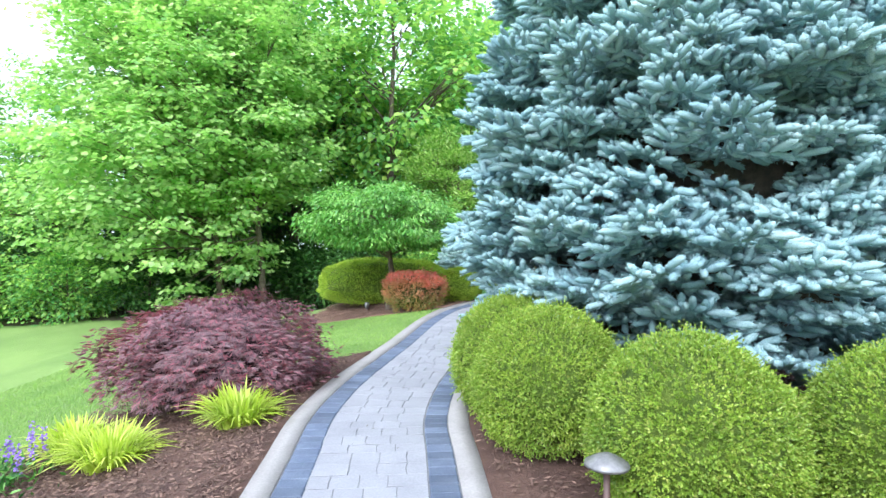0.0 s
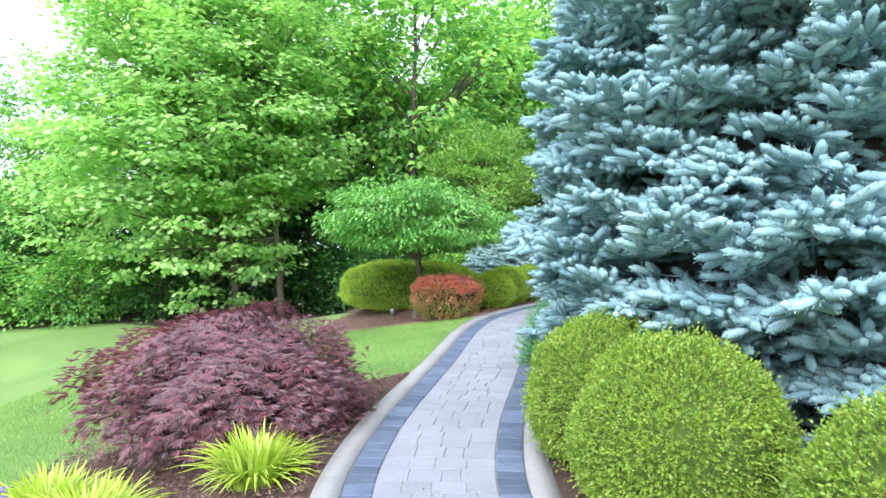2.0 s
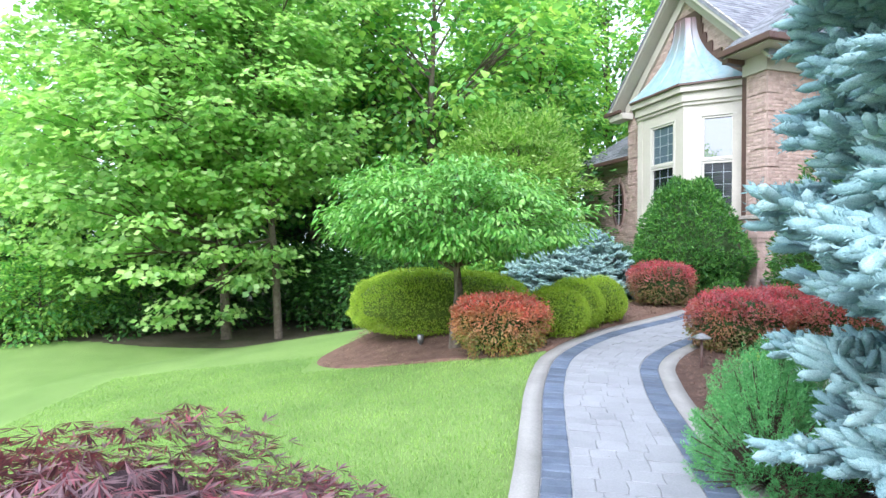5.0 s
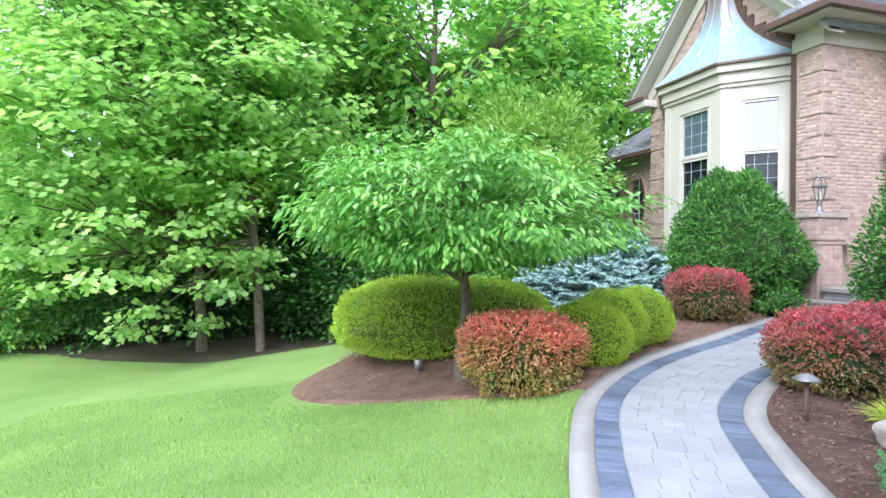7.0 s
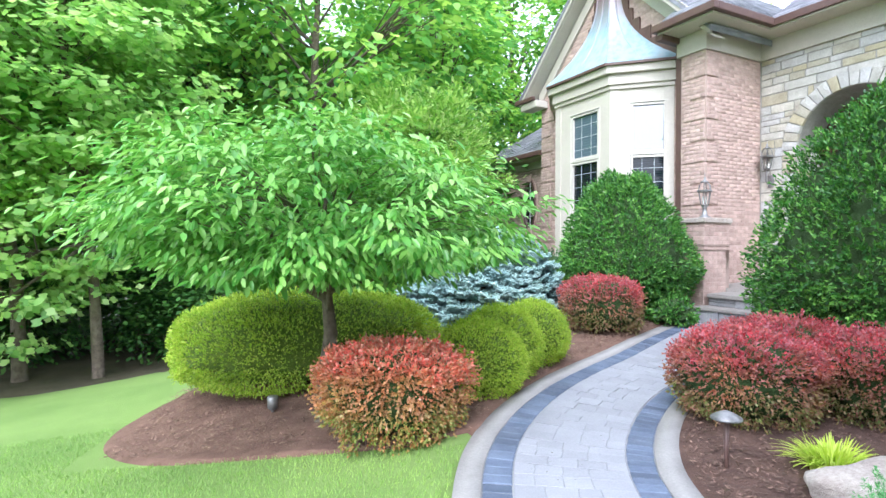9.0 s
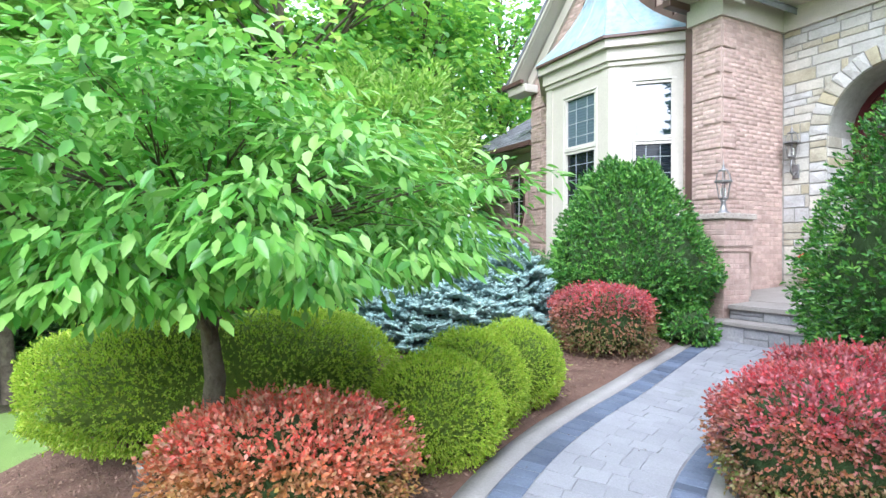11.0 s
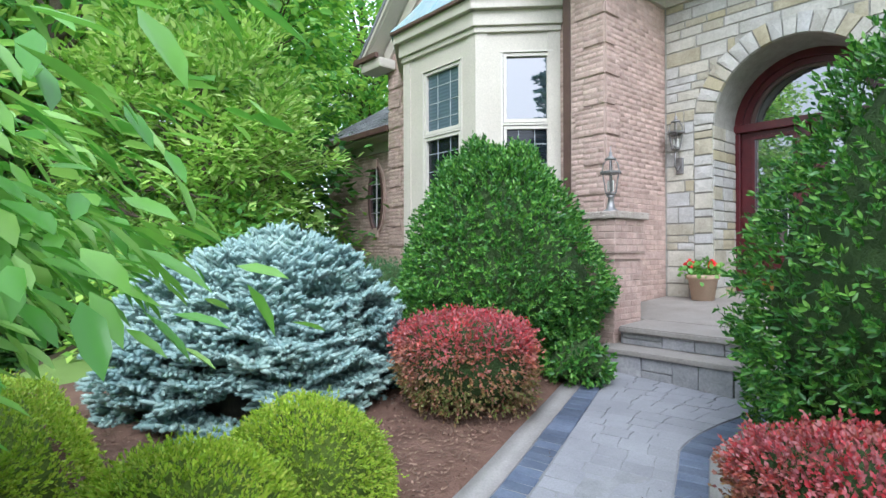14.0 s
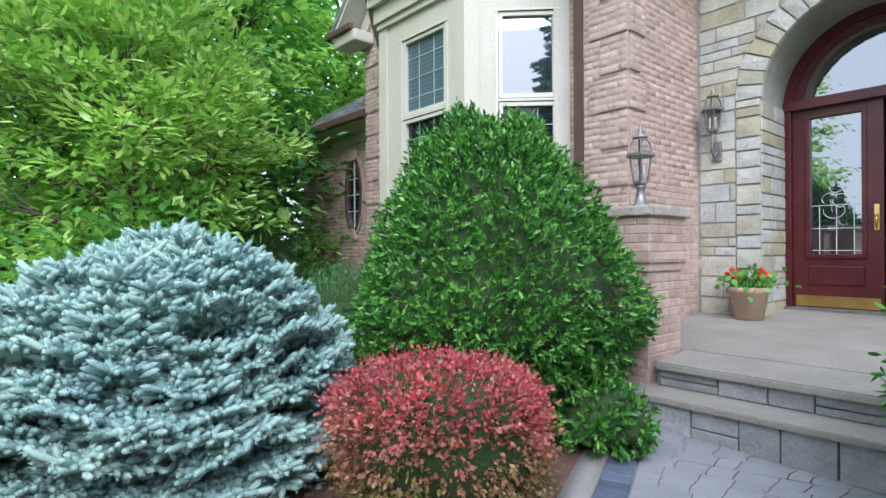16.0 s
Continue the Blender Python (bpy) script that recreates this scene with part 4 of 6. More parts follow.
# double entrance door under an arched transom
door = thing("door_1", label="cherry-red double entrance door with leaded glass and arched transom", category="door", kind="structure")
z_f = porch_z(DB) + 0.005
y0, y1 = DB - 0.1, DB + 0.06


def arc_ring(r0, r1, y0, y1, zc, ac=AC):
    bm = bmesh.new()
    N = 28
    ring = []
    for i in range(N + 1):
        c, s = math.cos(math.pi * i / N), math.sin(math.pi * i / N)
        ring.append([bm.verts.new((ac - r * c, y, zc + r * s)) for r, y in ((r0, y1), (r0, y0), (r1, y0), (r1, y1))])
    for i in range(N):
        for k in range(4):
            bm.faces.new((ring[i][k], ring[i + 1][k], ring[i + 1][(k + 1) % 4], ring[i][(k + 1) % 4]))
    return bm


hpart("frame", boxes((AC - 0.9, AC - 0.83, y0, y1, z_f, AZ), (AC + 0.83, AC + 0.9, y0, y1, z_f, AZ), (AC - 0.9, AC + 0.9, y0 - 0.03, y1, AZ - 0.05, AZ + 0.06), bevel=0.008), M_DOOR, HM, door)
hpart("arch_frame", arc_ring(0.9, 0.8, y0, y1, AZ), M_DOOR, HM, door)
hpart("arch_moulding", arc_ring(0.8, 0.72, y0 + 0.04, y1, AZ), M_DOOR, HM, door)
hpart("arch_bead", arc_ring(0.72, 0.66, y0 + 0.07, y1, AZ + 0.02), M_BROWN, HM, door)
bm = bmesh.new()
bm.faces.new([bm.verts.new((AC - 0.68 * math.cos(math.pi * i / 28), DB + 0.01, AZ + 0.05 + 0.66 * math.sin(math.pi * i / 28))) for i in range(29)])
hpart("transom_pane", bm, M_GLASS, HM, door)
for sx in (0, 1):
    x0 = AC - 0.83 if sx == 0 else AC + 0.01
    x1 = x0 + 0.82
    g0, g1, gz0, gz1 = x0 + 0.15, x1 - 0.16, z_f + 0.58, AZ - 0.13
    leaf = hpart("door_leaf", boxes((x0 + 0.004, g0, DB - 0.04, DB + 0.02, z_f + 0.015, AZ - 0.05), (g1, x1 - 0.004, DB - 0.04, DB + 0.02, z_f + 0.015, AZ - 0.05),
                                    (g0, g1, DB - 0.04, DB + 0.02, gz1, AZ - 0.05), (g0, g1, DB - 0.04, DB + 0.02, z_f + 0.015, gz0)), M_DOOR, HM, door)
    hpart("glass_bead", boxes((g0 - 0.02, g0 + 0.025, DB - 0.062, DB - 0.02, gz0 - 0.02, gz1 + 0.02), (g1 - 0.025, g1 + 0.02, DB - 0.062, DB - 0.02, gz0 - 0.02, gz1 + 0.02),
                              (g0, g1, DB - 0.062, DB - 0.02, gz0 - 0.02, gz0 + 0.025), (g0, g1, DB - 0.062, DB - 0.02, gz1 - 0.025, gz1 + 0.02), bevel=0.006), M_DOOR, HM, leaf)
    hpart("pane", boxes((g0, g1, DB - 0.02, DB - 0.012, gz0, gz1)), M_GLASS, HM, leaf)
    lead = bmesh.new()
    for z in (gz0 + 0.06, gz0 + 0.3, gz0 + 0.55):
        box(lead, g0 + 0.03, g1 - 0.03, DB - 0.026, DB - 0.02, z, z + 0.007)
    for x in (g0 + 0.1, (g0 + g1) / 2, g1 - 0.1):
        box(lead, x, x + 0.007, DB - 0.026, DB - 0.02, gz0 + 0.02, gz0 + 0.55)
    hpart("lead_lines", lead, M_WHITE, HM, leaf)
    loops = []
    for k in range(4):
        c = ((g0 + g1) / 2 + (-0.06, 0.05, 0.0, -0.02)[k], gz0 + (0.62, 0.6, 0.74, 0.5)[k])
        r = (0.07, 0.08, 0.06, 0.1)[k]
        loops.append([((c[0] + r * math.cos(t * 0.5 + k), DB - 0.024, c[1] + r * 0.9 * math.sin(t * 0.5 + k)), 0.004) for t in range(9)])
    V, F = tubes(loops, 4)
    soup("leaded_scroll", np.array([HM @ Vector(v) for v in V]), F, M_WHITE, leaf)
    hpart("raised_panel", boxes((g0, g1, DB - 0.055, DB - 0.035, z_f + 0.27, z_f + 0.48), bevel=0.016), M_DOOR, HM, leaf)
    hpart("kick_plate", boxes((x0 + 0.03, x1 - 0.03, DB - 0.048, DB - 0.038, z_f + 0.03, z_f + 0.15)), M_BRASS, HM, leaf, "polished brass kick plate")
    hx = x1 - 0.06 if sx == 0 else x0 + 0.06
    hpart("handle_plate", boxes((hx - 0.025, hx + 0.025, DB - 0.052, DB - 0.038, z_f + 0.85, z_f + 1.12), bevel=0.006), M_BRASS, HM, leaf, "brass handle set")
    V, F = tubes([[((hx, DB - 0.05, z_f + 1.02), 0.01), ((hx, DB - 0.1, z_f + 1.0), 0.011), ((hx, DB - 0.1, z_f + 0.9), 0.009), ((hx, DB - 0.05, z_f + 0.87), 0.008)]], 8)
    soup("grip", np.array([HM @ Vector(v) for v in V]), F, M_BRASS, leaf, smooth=True)
hpart("sill", boxes((AC - 0.9, AC + 0.9, y0 - 0.05, y1, z_f - 0.01, z_f + 0.018)), M_IRON, HM, door)
# added backing sheet, its dark colour stands in for an unlit hall
tagged(hpart("wall_9", boxes((-0.3, 7.0, DB + 0.14, DB + 0.2, 0.3, 5.36)), M_BROWN, HM), "dark brown sheet standing in for the unlit hall behind the door", "wall", kind="structure")

# flower pot on the porch
pot = thing("flower_pot", label="tan clay pot of red geraniums on the porch", category="flower pot")
pm = HM @ pose(0.6, 1.3, porch_z(1.3)) @ Matrix.Scale(1.1, 4)
hpart("pot", lathe([(0.12, 0), (0.16, 0.24), (0.18, 0.245), (0.185, 0.3), (0.165, 0.3), (0.155, 0.27)], 28), M_TERRA, pm, pot, smooth=True)
g = np.random.default_rng(3)
P = g.normal(size=(260, 3)) * (0.11, 0.11, 0.05) + (0, 0, 0.34)
V, F = spread(P, unit(260, g) + (0, 0, 0.5), unit(260, g), 0.06, 0.06, LEAF6)
soup("leaves", np.array([pm @ Vector(v) for v in V]), F, M_DOG, pot)
for k in range(8):
    c = Vector((g.uniform(-0.17, 0.17), g.uniform(-0.17, 0.1), g.uniform(0.38, 0.46)))
    P = np.array(c) + unit(14, g) * 0.02
    V, F = spread(P, unit(14, g), unit(14, g), 0.035, 0.035)
    soup("bloom", np.array([pm @ Vector(v) for v in V]), F, M_FLOWER if k < 7 else M_WHITE, pot)


# ---- masonry pieces ----
def brick_cells(length, z0, z1, bw=0.203, bh=0.0575, joint=0.01, keep=None):
    """Running bond on a face: (x0, x1, z0, z1) of each brick."""
    row, z = 0, z0
    while z < z1 - 0.03:
        x = -bw * (0.5 if row % 2 else 0.0)
        while x < length:
            a0, a1 = max(0.0, x) + joint / 2, min(length, x + bw) - joint / 2
            if a1 - a0 > 0.03 and (keep is None or keep((a0 + a1) / 2, z + bh / 2)):
                yield a0, a1, z + joint / 2, min(z1, z + bh + joint) - joint / 2
            x += bw + joint
        z += bh + joint
        row += 1


def joined_bricks(cells, m, parent, material, proud=0.0035, name="bricks"):
    """Many small blocks in one mesh, each with its own depth."""
    r = np.random.default_rng(11)
    C = np.array(list(cells))
    if not len(C):
        return None
    n = len(C)
    d = proud + r.uniform(-0.001, 0.0015, n)
    x0, x1, z0, z1 = C.T
    e = 0.004
    back = np.stack([np.stack([x, np.full(n, 0.0), z], 1) for x, z in ((x0, z0), (x1, z0), (x1, z1), (x0, z1))], 1)
    frontv = np.stack([np.stack([x, -d, z], 1) for x, z in ((x0 + e, z0 + e), (x1 - e, z0 + e), (x1 - e, z1 - e), (x0 + e, z1 - e))], 1)
    V = np.concatenate([back, frontv], 1).reshape(-1, 3)
    tf = np.array([(4, 5, 6, 7), (0, 1, 5, 4), (1, 2, 6, 5), (2, 3, 7, 6), (3, 0, 4, 7)])
    F = (tf[None] + (np.arange(n) * 8)[:, None, None]).reshape(-1, 4)
    M = np.array(m)
    V = V @ M[:3, :3].T + M[:3, 3]
    return tagged(soup(name, V, F, material, parent), kind="stuff")


BRICK_MESHES = {}


def brick_parts(cells, m, parent, material, proud=0.004, name="brick"):
    """Single blocks as parts; alike ones share a mesh."""
    for x0, x1, z0, z1 in cells:
        key = (round(x1 - x0, 2), round(z1 - z0, 3), material.name)
        if key not in BRICK_MESHES:
            bm = boxes((-key[0] / 2, key[0] / 2, -proud, 0.02, -key[1] / 2, key[1] / 2))
            bmesh.ops.bevel(bm, geom=[e for e in bm.edges if all(v.co.y < 0 for v in e.verts)], offset=0.004, segments=1, affect="EDGES")
            bmesh.ops.recalc_face_normals(bm, faces=bm.faces)
            me = bpy.data.meshes.new(name)
            bm.to_mesh(me)
            bm.free()
            me.materials.append(material)
            BRICK_MESHES[key] = me
        ob = new(name, BRICK_MESHES[key])
        ob.matrix_world = m @ Matrix.Translation(((x0 + x1) / 2, RNG.uniform(-0.001, 0.001), (z0 + z1) / 2))
        ob.parent = parent


def quoins(m, parent, z0, z1, long, short, side):
    """Brick quoin blocks of four courses, standing proud, every second one long. side: -1 grows to smaller x."""
    z, k = z0, 0
    while z + 0.3 < z1:
        w = long if k % 2 else short
        x0, x1 = (-w, 0.0) if side < 0 else (0.0, w)
        hpart("quoin", boxes((x0, x1, -0.022, 0.02, z + 0.02, z + 0.335)), M_MORTAR, m, parent)
        joined_bricks(((a + x0, b + x0, c + z + 0.02, d + z + 0.02) for a, b, c, d in brick_cells(w, 0.0, 0.32)), m @ Matrix.Translation((0, -0.022, 0)), parent, M_BRICK, 0.003, "quoin_bricks")
        z += 0.37
        k += 1


m_pf, m_ps = line_m(-0.5, 0.0, 0.0, 0.0), line_m(0.0, 0.0, 0.0, 1.5)
joined_bricks(brick_cells(0.5, 0.5, 5.0), m_pf, pier, M_BRICK)
quoins(m_pf @ Matrix.Translation((0.5, 0, 0)), pier, 1.95, 5.0, 0.42, 0.3, -1)
quoins(m_ps, side, 1.95, 5.0, 0.3, 0.2, 1)
joined_bricks(brick_cells(1.5, 0.9, 5.0, keep=lambda x, z: z > 2.35 or x < 0.5), m_ps, side, M_BRICK)
brick_parts([c for c in brick_cells(1.5, 0.9, 5.0, keep=lambda x, z: z <= 2.35 and x >= 0.5)], m_ps, side, M_BRICK)
joined_bricks(brick_cells(0.75, -0.2, 5.0), line_m(-4.8, 0.2, -4.05, 0.2), gable, M_BRICK)
quoins(line_m(-4.8, 0.2, -4.05, 0.2), gable, 0.6, 5.0, 0.5, 0.36, 1)
joined_bricks(brick_cells(0.33, 0.2, 5.0), line_m(-0.83, 0.2, -0.5, 0.2), gable, M_BRICK)
joined_bricks(brick_cells(4.6, 5.0, 7.6, keep=lambda x, z: abs(x - 2.3) < (7.5 - z) / 0.98), line_m(-4.8, 0.2, -0.2, 0.2), gable, M_BRICK)
joined_bricks(brick_cells(3.2, -0.3, 3.9, keep=lambda x, z: ((x - 2.05) / 0.36) ** 2 + ((z - 2.75) / 0.8) ** 2 > 1), line_m(-8.0, 0.7, -4.8, 0.7), wing, M_BRICK)
joined_bricks(brick_cells(0.5, 0.0, 5.2), line_m(-4.8, 0.7, -4.8, 0.2), gable, M_BRICK)
for (a0, b0, a1, b1), (z0, z1) in (((pa0, pb0, pa1, pb0), (0.55, 1.55)), ((pa1, pb0, pa1, pb1), (0.72, 1.55)), ((pa0 - 0.03, pb0 - 0.035, pa1 + 0.035, pb0 - 0.035), (1.63, 1.96)), ((pa1 + 0.035, pb0 - 0.035, pa1 + 0.035, pb1 + 0.03), (1.63, 1.96))):
    brick_parts(brick_cells(math.hypot(a1 - a0, b1 - b0), z0, z1), line_m(a0, b0, a1, b1), ped, M_BRICK)

# limestone: random ashlar courses, jamb stones and voussoirs

def stone(name, pts, m, parent, depth):
    """A dressed stone with an outline in x and z, its face hammered slightly uneven."""
    bm = bmesh.new()
    b = [bm.verts.new((x, 0.02, z)) for x, z in pts]
    cx, cz = sum(p[0] for p in pts) / len(pts), sum(p[1] for p in pts) / len(pts)
    f = [bm.verts.new((x + (cx - x) * 0.04, -depth * rng.uniform(0.7, 1.0), z + (cz - z) * 0.07)) for x, z in pts]
    c = bm.verts.new((cx + rng.uniform(-0.2, 0.2) * (pts[1][0] - pts[0][0]), -depth * rng.uniform(0.9, 1.3), cz))
    n = len(pts)
    for i in range(n):
        j = (i + 1) % n
        bm.faces.new((b[i], b[j], f[j], f[i]))
        bm.faces.new((f[i], f[j], c))
    return hpart(name, bm, M_STONE, m, parent)


rng = np.random.default_rng(21)
m_st = line_m(0, 1.5, 7, 1.5)
RING = AR + 0.24
z = 0.85
while z < 4.98:
    h = min(float(rng.choice([0.1, 0.13, 0.16, 0.2, 0.23])), 5.0 - z)
    x = 0.03 - rng.uniform(0, 0.2)
    while x < 4.2:
        w = rng.uniform(0.22, 0.6)
        x0, x1 = max(0.02, x), x + w
        x += w
        zm = z + h / 2
        if zm < AZ:
            gap = AR + 0.24
        else:
            gap = math.sqrt(max(0.0, RING ** 2 - (zm - AZ) ** 2)) if zm - AZ < RING else -1
        for lo, hi in (((x0, min(x1, AC - gap)), (max(x0, AC + gap), x1)) if gap > 0 else ((x0, x1),)):
            if hi - lo > 0.04:
                j = 0.006
                stone("stone", [(lo + j, z + j), (hi - j, z + j), (hi - j, z + h - j), (lo + j, z + h - j)], m_st, front, 0.014)
    z += h
for sg in (-1, 1):
    z = 0.9
    while z < AZ - 0.05:
        h = min(float(rng.choice([0.1, 0.14, 0.18, 0.22])), AZ - z)
        x0, x1 = (AC - AR - 0.24, AC - AR) if sg < 0 else (AC + AR, AC + AR + 0.24)
        stone("stone", [(x0 + 0.004, z + 0.006), (x1, z + 0.006), (x1, z + h - 0.006), (x0 + 0.004, z + h - 0.006)], m_st, front, 0.026)
        z += h
m_rev = line_m(AC - AR, 1.5, AC - AR, DB)
z = 1.0
while z < AZ - 0.02:
    h = min(float(rng.choice([0.1, 0.14, 0.18])), AZ - z)
    x = 0.0
    while x < 0.7:
        w = min(rng.uniform(0.25, 0.45), 0.7 - x)
        stone("stone", [(x + 0.005, z + 0.005), (x + w - 0.005, z + 0.005), (x + w - 0.005, z + h - 0.005), (x + 0.005, z + h - 0.005)], m_rev, front, 0.018)
        x += w
    z += h
NV = 21
for i in range(NV):
    t0, t1 = math.pi * i / NV + 0.006, math.pi * (i + 1) / NV - 0.006
    ro = AR + rng.uniform(0.22, 0.25)
    stone("voussoir", [(AC - r * math.cos(t), AZ + r * math.sin(t)) for r, t in ((AR - 0.015, t0), (ro, t0), (ro, (t0 + t1) / 2), (ro, t1), (AR - 0.015, t1))], m_st, front, 0.03)

# ---- plants ----
def tufts(P, D, k, reach, length, width, splay, rng, outline=LEAF4, up=0.0, jit=0.25):
    """k leaves round each sprig that grows from P along D."""
    n = len(P)
    Pk, Dk = np.repeat(P, k, axis=0), np.repeat(D, k, axis=0)
    t = rng.random((n * k, 1))
    pts = Pk + Dk * t * reach
    along = Dk + splay * unit(n * k, rng) + np.array((0, 0, up))
    L = length * rng.uniform(1 - jit, 1 + jit, n * k)
    return spread(pts, along, Dk + 0.5 * unit(n * k, rng), L, L * width / length, outline)


def stems(base_r, top, n, rng, r0=0.02):
    out = []
    for i in range(n):
        a = rng.uniform(0, 6.28)
        e = np.array((math.cos(a), math.sin(a), 0)) * base_r * rng.uniform(0.2, 1) + (0, 0, top * rng.uniform(0.5, 0.9))
        out.append([((0.03 * math.cos(a), 0.03 * math.sin(a), -0.03), r0), (tuple(e * 0.45), r0 * 0.7), (tuple(e), r0 * 0.25)])
    return out


def shell(n, rng, rx, ry, h, zc, low=-0.75, power=1.0):
    """Directions and points on a clipped round shrub of height h, widest at zc, rounded in under its skirt."""
    d = unit(n, rng)
    d = d[d[:, 2] > low]
    up = np.where(d[:, 2] > 0, h - zc, zc * 1.05)
    q = np.abs(d) ** power * np.sign(d)
    return d, np.column_stack([q[:, 0] * rx, q[:, 1] * ry, zc + q[:, 2] * up])


def clipped_shrub(name, seed, rx, ry, h, mat, label, category, sprigs=3400, leaf=0.022, k=4, lumps=0.05, reach=0.03, splay=0.8, zc=None, outline=LEAF4, wide=0.6, depth=0.06, group="", core=0.9, stray=0.0, cmat=None, boxy=1.0):
    rng = np.random.default_rng(seed)
    T = thing(name, label=label, category=category, group=group)
    zc = h * 0.44 if zc is None else zc
    d, P = shell(int(sprigs * 1.12), rng, rx, ry, h, zc, power=boxy)
    f = lump(d, seed, 3.0, lumps)[:, None]
    c = np.array((0, 0, zc))
    inset = rng.random((len(P), 1)) ** 2 * depth
    out = d / np.array((rx, ry, h * 0.5))
    out /= np.linalg.norm(out, axis=1, keepdims=True)
    P = c + (P - c) * f - out * inset + out * (rng.random((len(P), 1)) < stray) * rng.random((len(P), 1)) * 0.05
    V, F = tufts(P, out + 0.35 * unit(len(P), rng), k, reach, leaf, leaf * wide, splay, rng, outline)
    soup("foliage", V, F, mat, T)
    # added solid filler, coloured dark like the shaded inside of the shrub
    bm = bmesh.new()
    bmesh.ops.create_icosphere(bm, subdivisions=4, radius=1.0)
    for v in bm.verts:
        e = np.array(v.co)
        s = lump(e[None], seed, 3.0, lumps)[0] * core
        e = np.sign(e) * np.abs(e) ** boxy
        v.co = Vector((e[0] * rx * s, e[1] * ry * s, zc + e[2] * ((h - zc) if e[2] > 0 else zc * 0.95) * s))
    part("shade_core", bm, cmat or M_CORE, T, smooth=True)
    V, F = tubes(stems(rx * 0.4, h * 0.7, 7, rng, 0.016))
    soup("stem", V, F, M_TWIG, T, smooth=True)
    return T


def put(T, x, y, turn=0.0, dz=0.0, size=1.0):
    T.matrix_world = pose(x, y, gz(x, y) + dz, 0, 0, turn) @ Matrix.Scale(size, 4)
    return T


def also(T, x, y, turn, dz=0.0):
    return copy_thing(T, pose(x, y, gz(x, y) + dz, 0, 0, turn))


# clipped boxwoods in front of the spruce
G1 = "clipped boxwoods before the spruce"
LB = "clipped round boxwood, yellow-green with browned leaf tips"
bx = put(clipped_shrub("boxwood", 1, 0.45, 0.45, 0.82, M_BOX, LB, "shrub", 15000, 0.0135, 5, 0.085, group=G1, stray=0.12, cmat=M_BCORE), 0.64, 3.32)
also(bx, 1.14, 2.5, 75)
also(bx, 2.03, 2.32, 140)
put(clipped_shrub("boxwood", 2, 0.42, 0.42, 0.82, M_BOX, LB, "shrub", 14000, 0.0135, 5, 0.085, group=G1, stray=0.12, cmat=M_BCORE), 0.5, 4.02)
also(bx, 2.95, 2.3, 200)

# golden cypress balls, and the long mound behind the tree
G2 = "clipped golden balls along the walk"
LC = "clipped golden-green cypress ball beside the walk"
cy = put(clipped_shrub("cypress_ball", 5, 0.39, 0.39, 0.7, M_CYP, LC, "shrub", 8000, 0.018, 5, 0.05, group=G2, wide=0.45, splay=0.6, cmat=M_BCORE, stray=0.06), 0.62, 11.25)
copy_thing(cy, pose(1.06, 11.65, gz(1.06, 11.65), 0, 0, 130) @ Matrix.Scale(0.96, 4))
put(clipped_shrub("cypress_ball", 7, 0.41, 0.41, 0.66, M_CYP, "broad clipped golden-green cypress ball with browned tips", "shrub", 8400, 0.018, 5, 0.05, group=G2, wide=0.45, splay=0.6, cmat=M_BCORE, stray=0.06), 0.29, 10.8)
put(clipped_shrub("cypress_mound", 6, 1.42, 0.98, 0.93, M_CYP, "long clipped golden-green cypress mound on mulch", "shrub", 22000, 0.023, 5, 0.07, boxy=0.72, zc=0.34, wide=0.45, splay=0.7, cmat=M_BCORE, stray=0.1), -1.3, 12.4, 14, -0.1)

# barberries
G3 = "red barberries beside the walk"
LR = "clipped red barberry with pinkish new leaves"
br = put(clipped_shrub("barberry", 9, 0.49, 0.47, 0.7, M_BARB, LR, "shrub", 5400, 0.024, 5, 0.1, 0.05, 0.8, 0.44, group=G3, boxy=0.85, stray=0.3, depth=0.1), 2.22, 9.88, 0, -0.05)
also(br, 3.08, 10.5, 80, -0.08)
also(br, 3.25, 9.75, 170, -0.05)
put(clipped_shrub("barberry", 10, 0.5, 0.47, 0.73, M_BARB, LR, "shrub", 4600, 0.026, 4, 0.06, 0.05, 0.8, 0.46, group=G3, boxy=0.85, stray=0.3, depth=0.1), 2.44, 12.95)
put(clipped_shrub("barberry", 12, 0.47, 0.45, 0.68, M_ORNG, "orange-red barberry with green lower leaves on mulch", "shrub", 6200, 0.025, 5, 0.16, 0.06, 0.8, 0.46, boxy=0.85, stray=0.4, depth=0.12), -0.53, 10.02, 0, -0.02, 1.02)


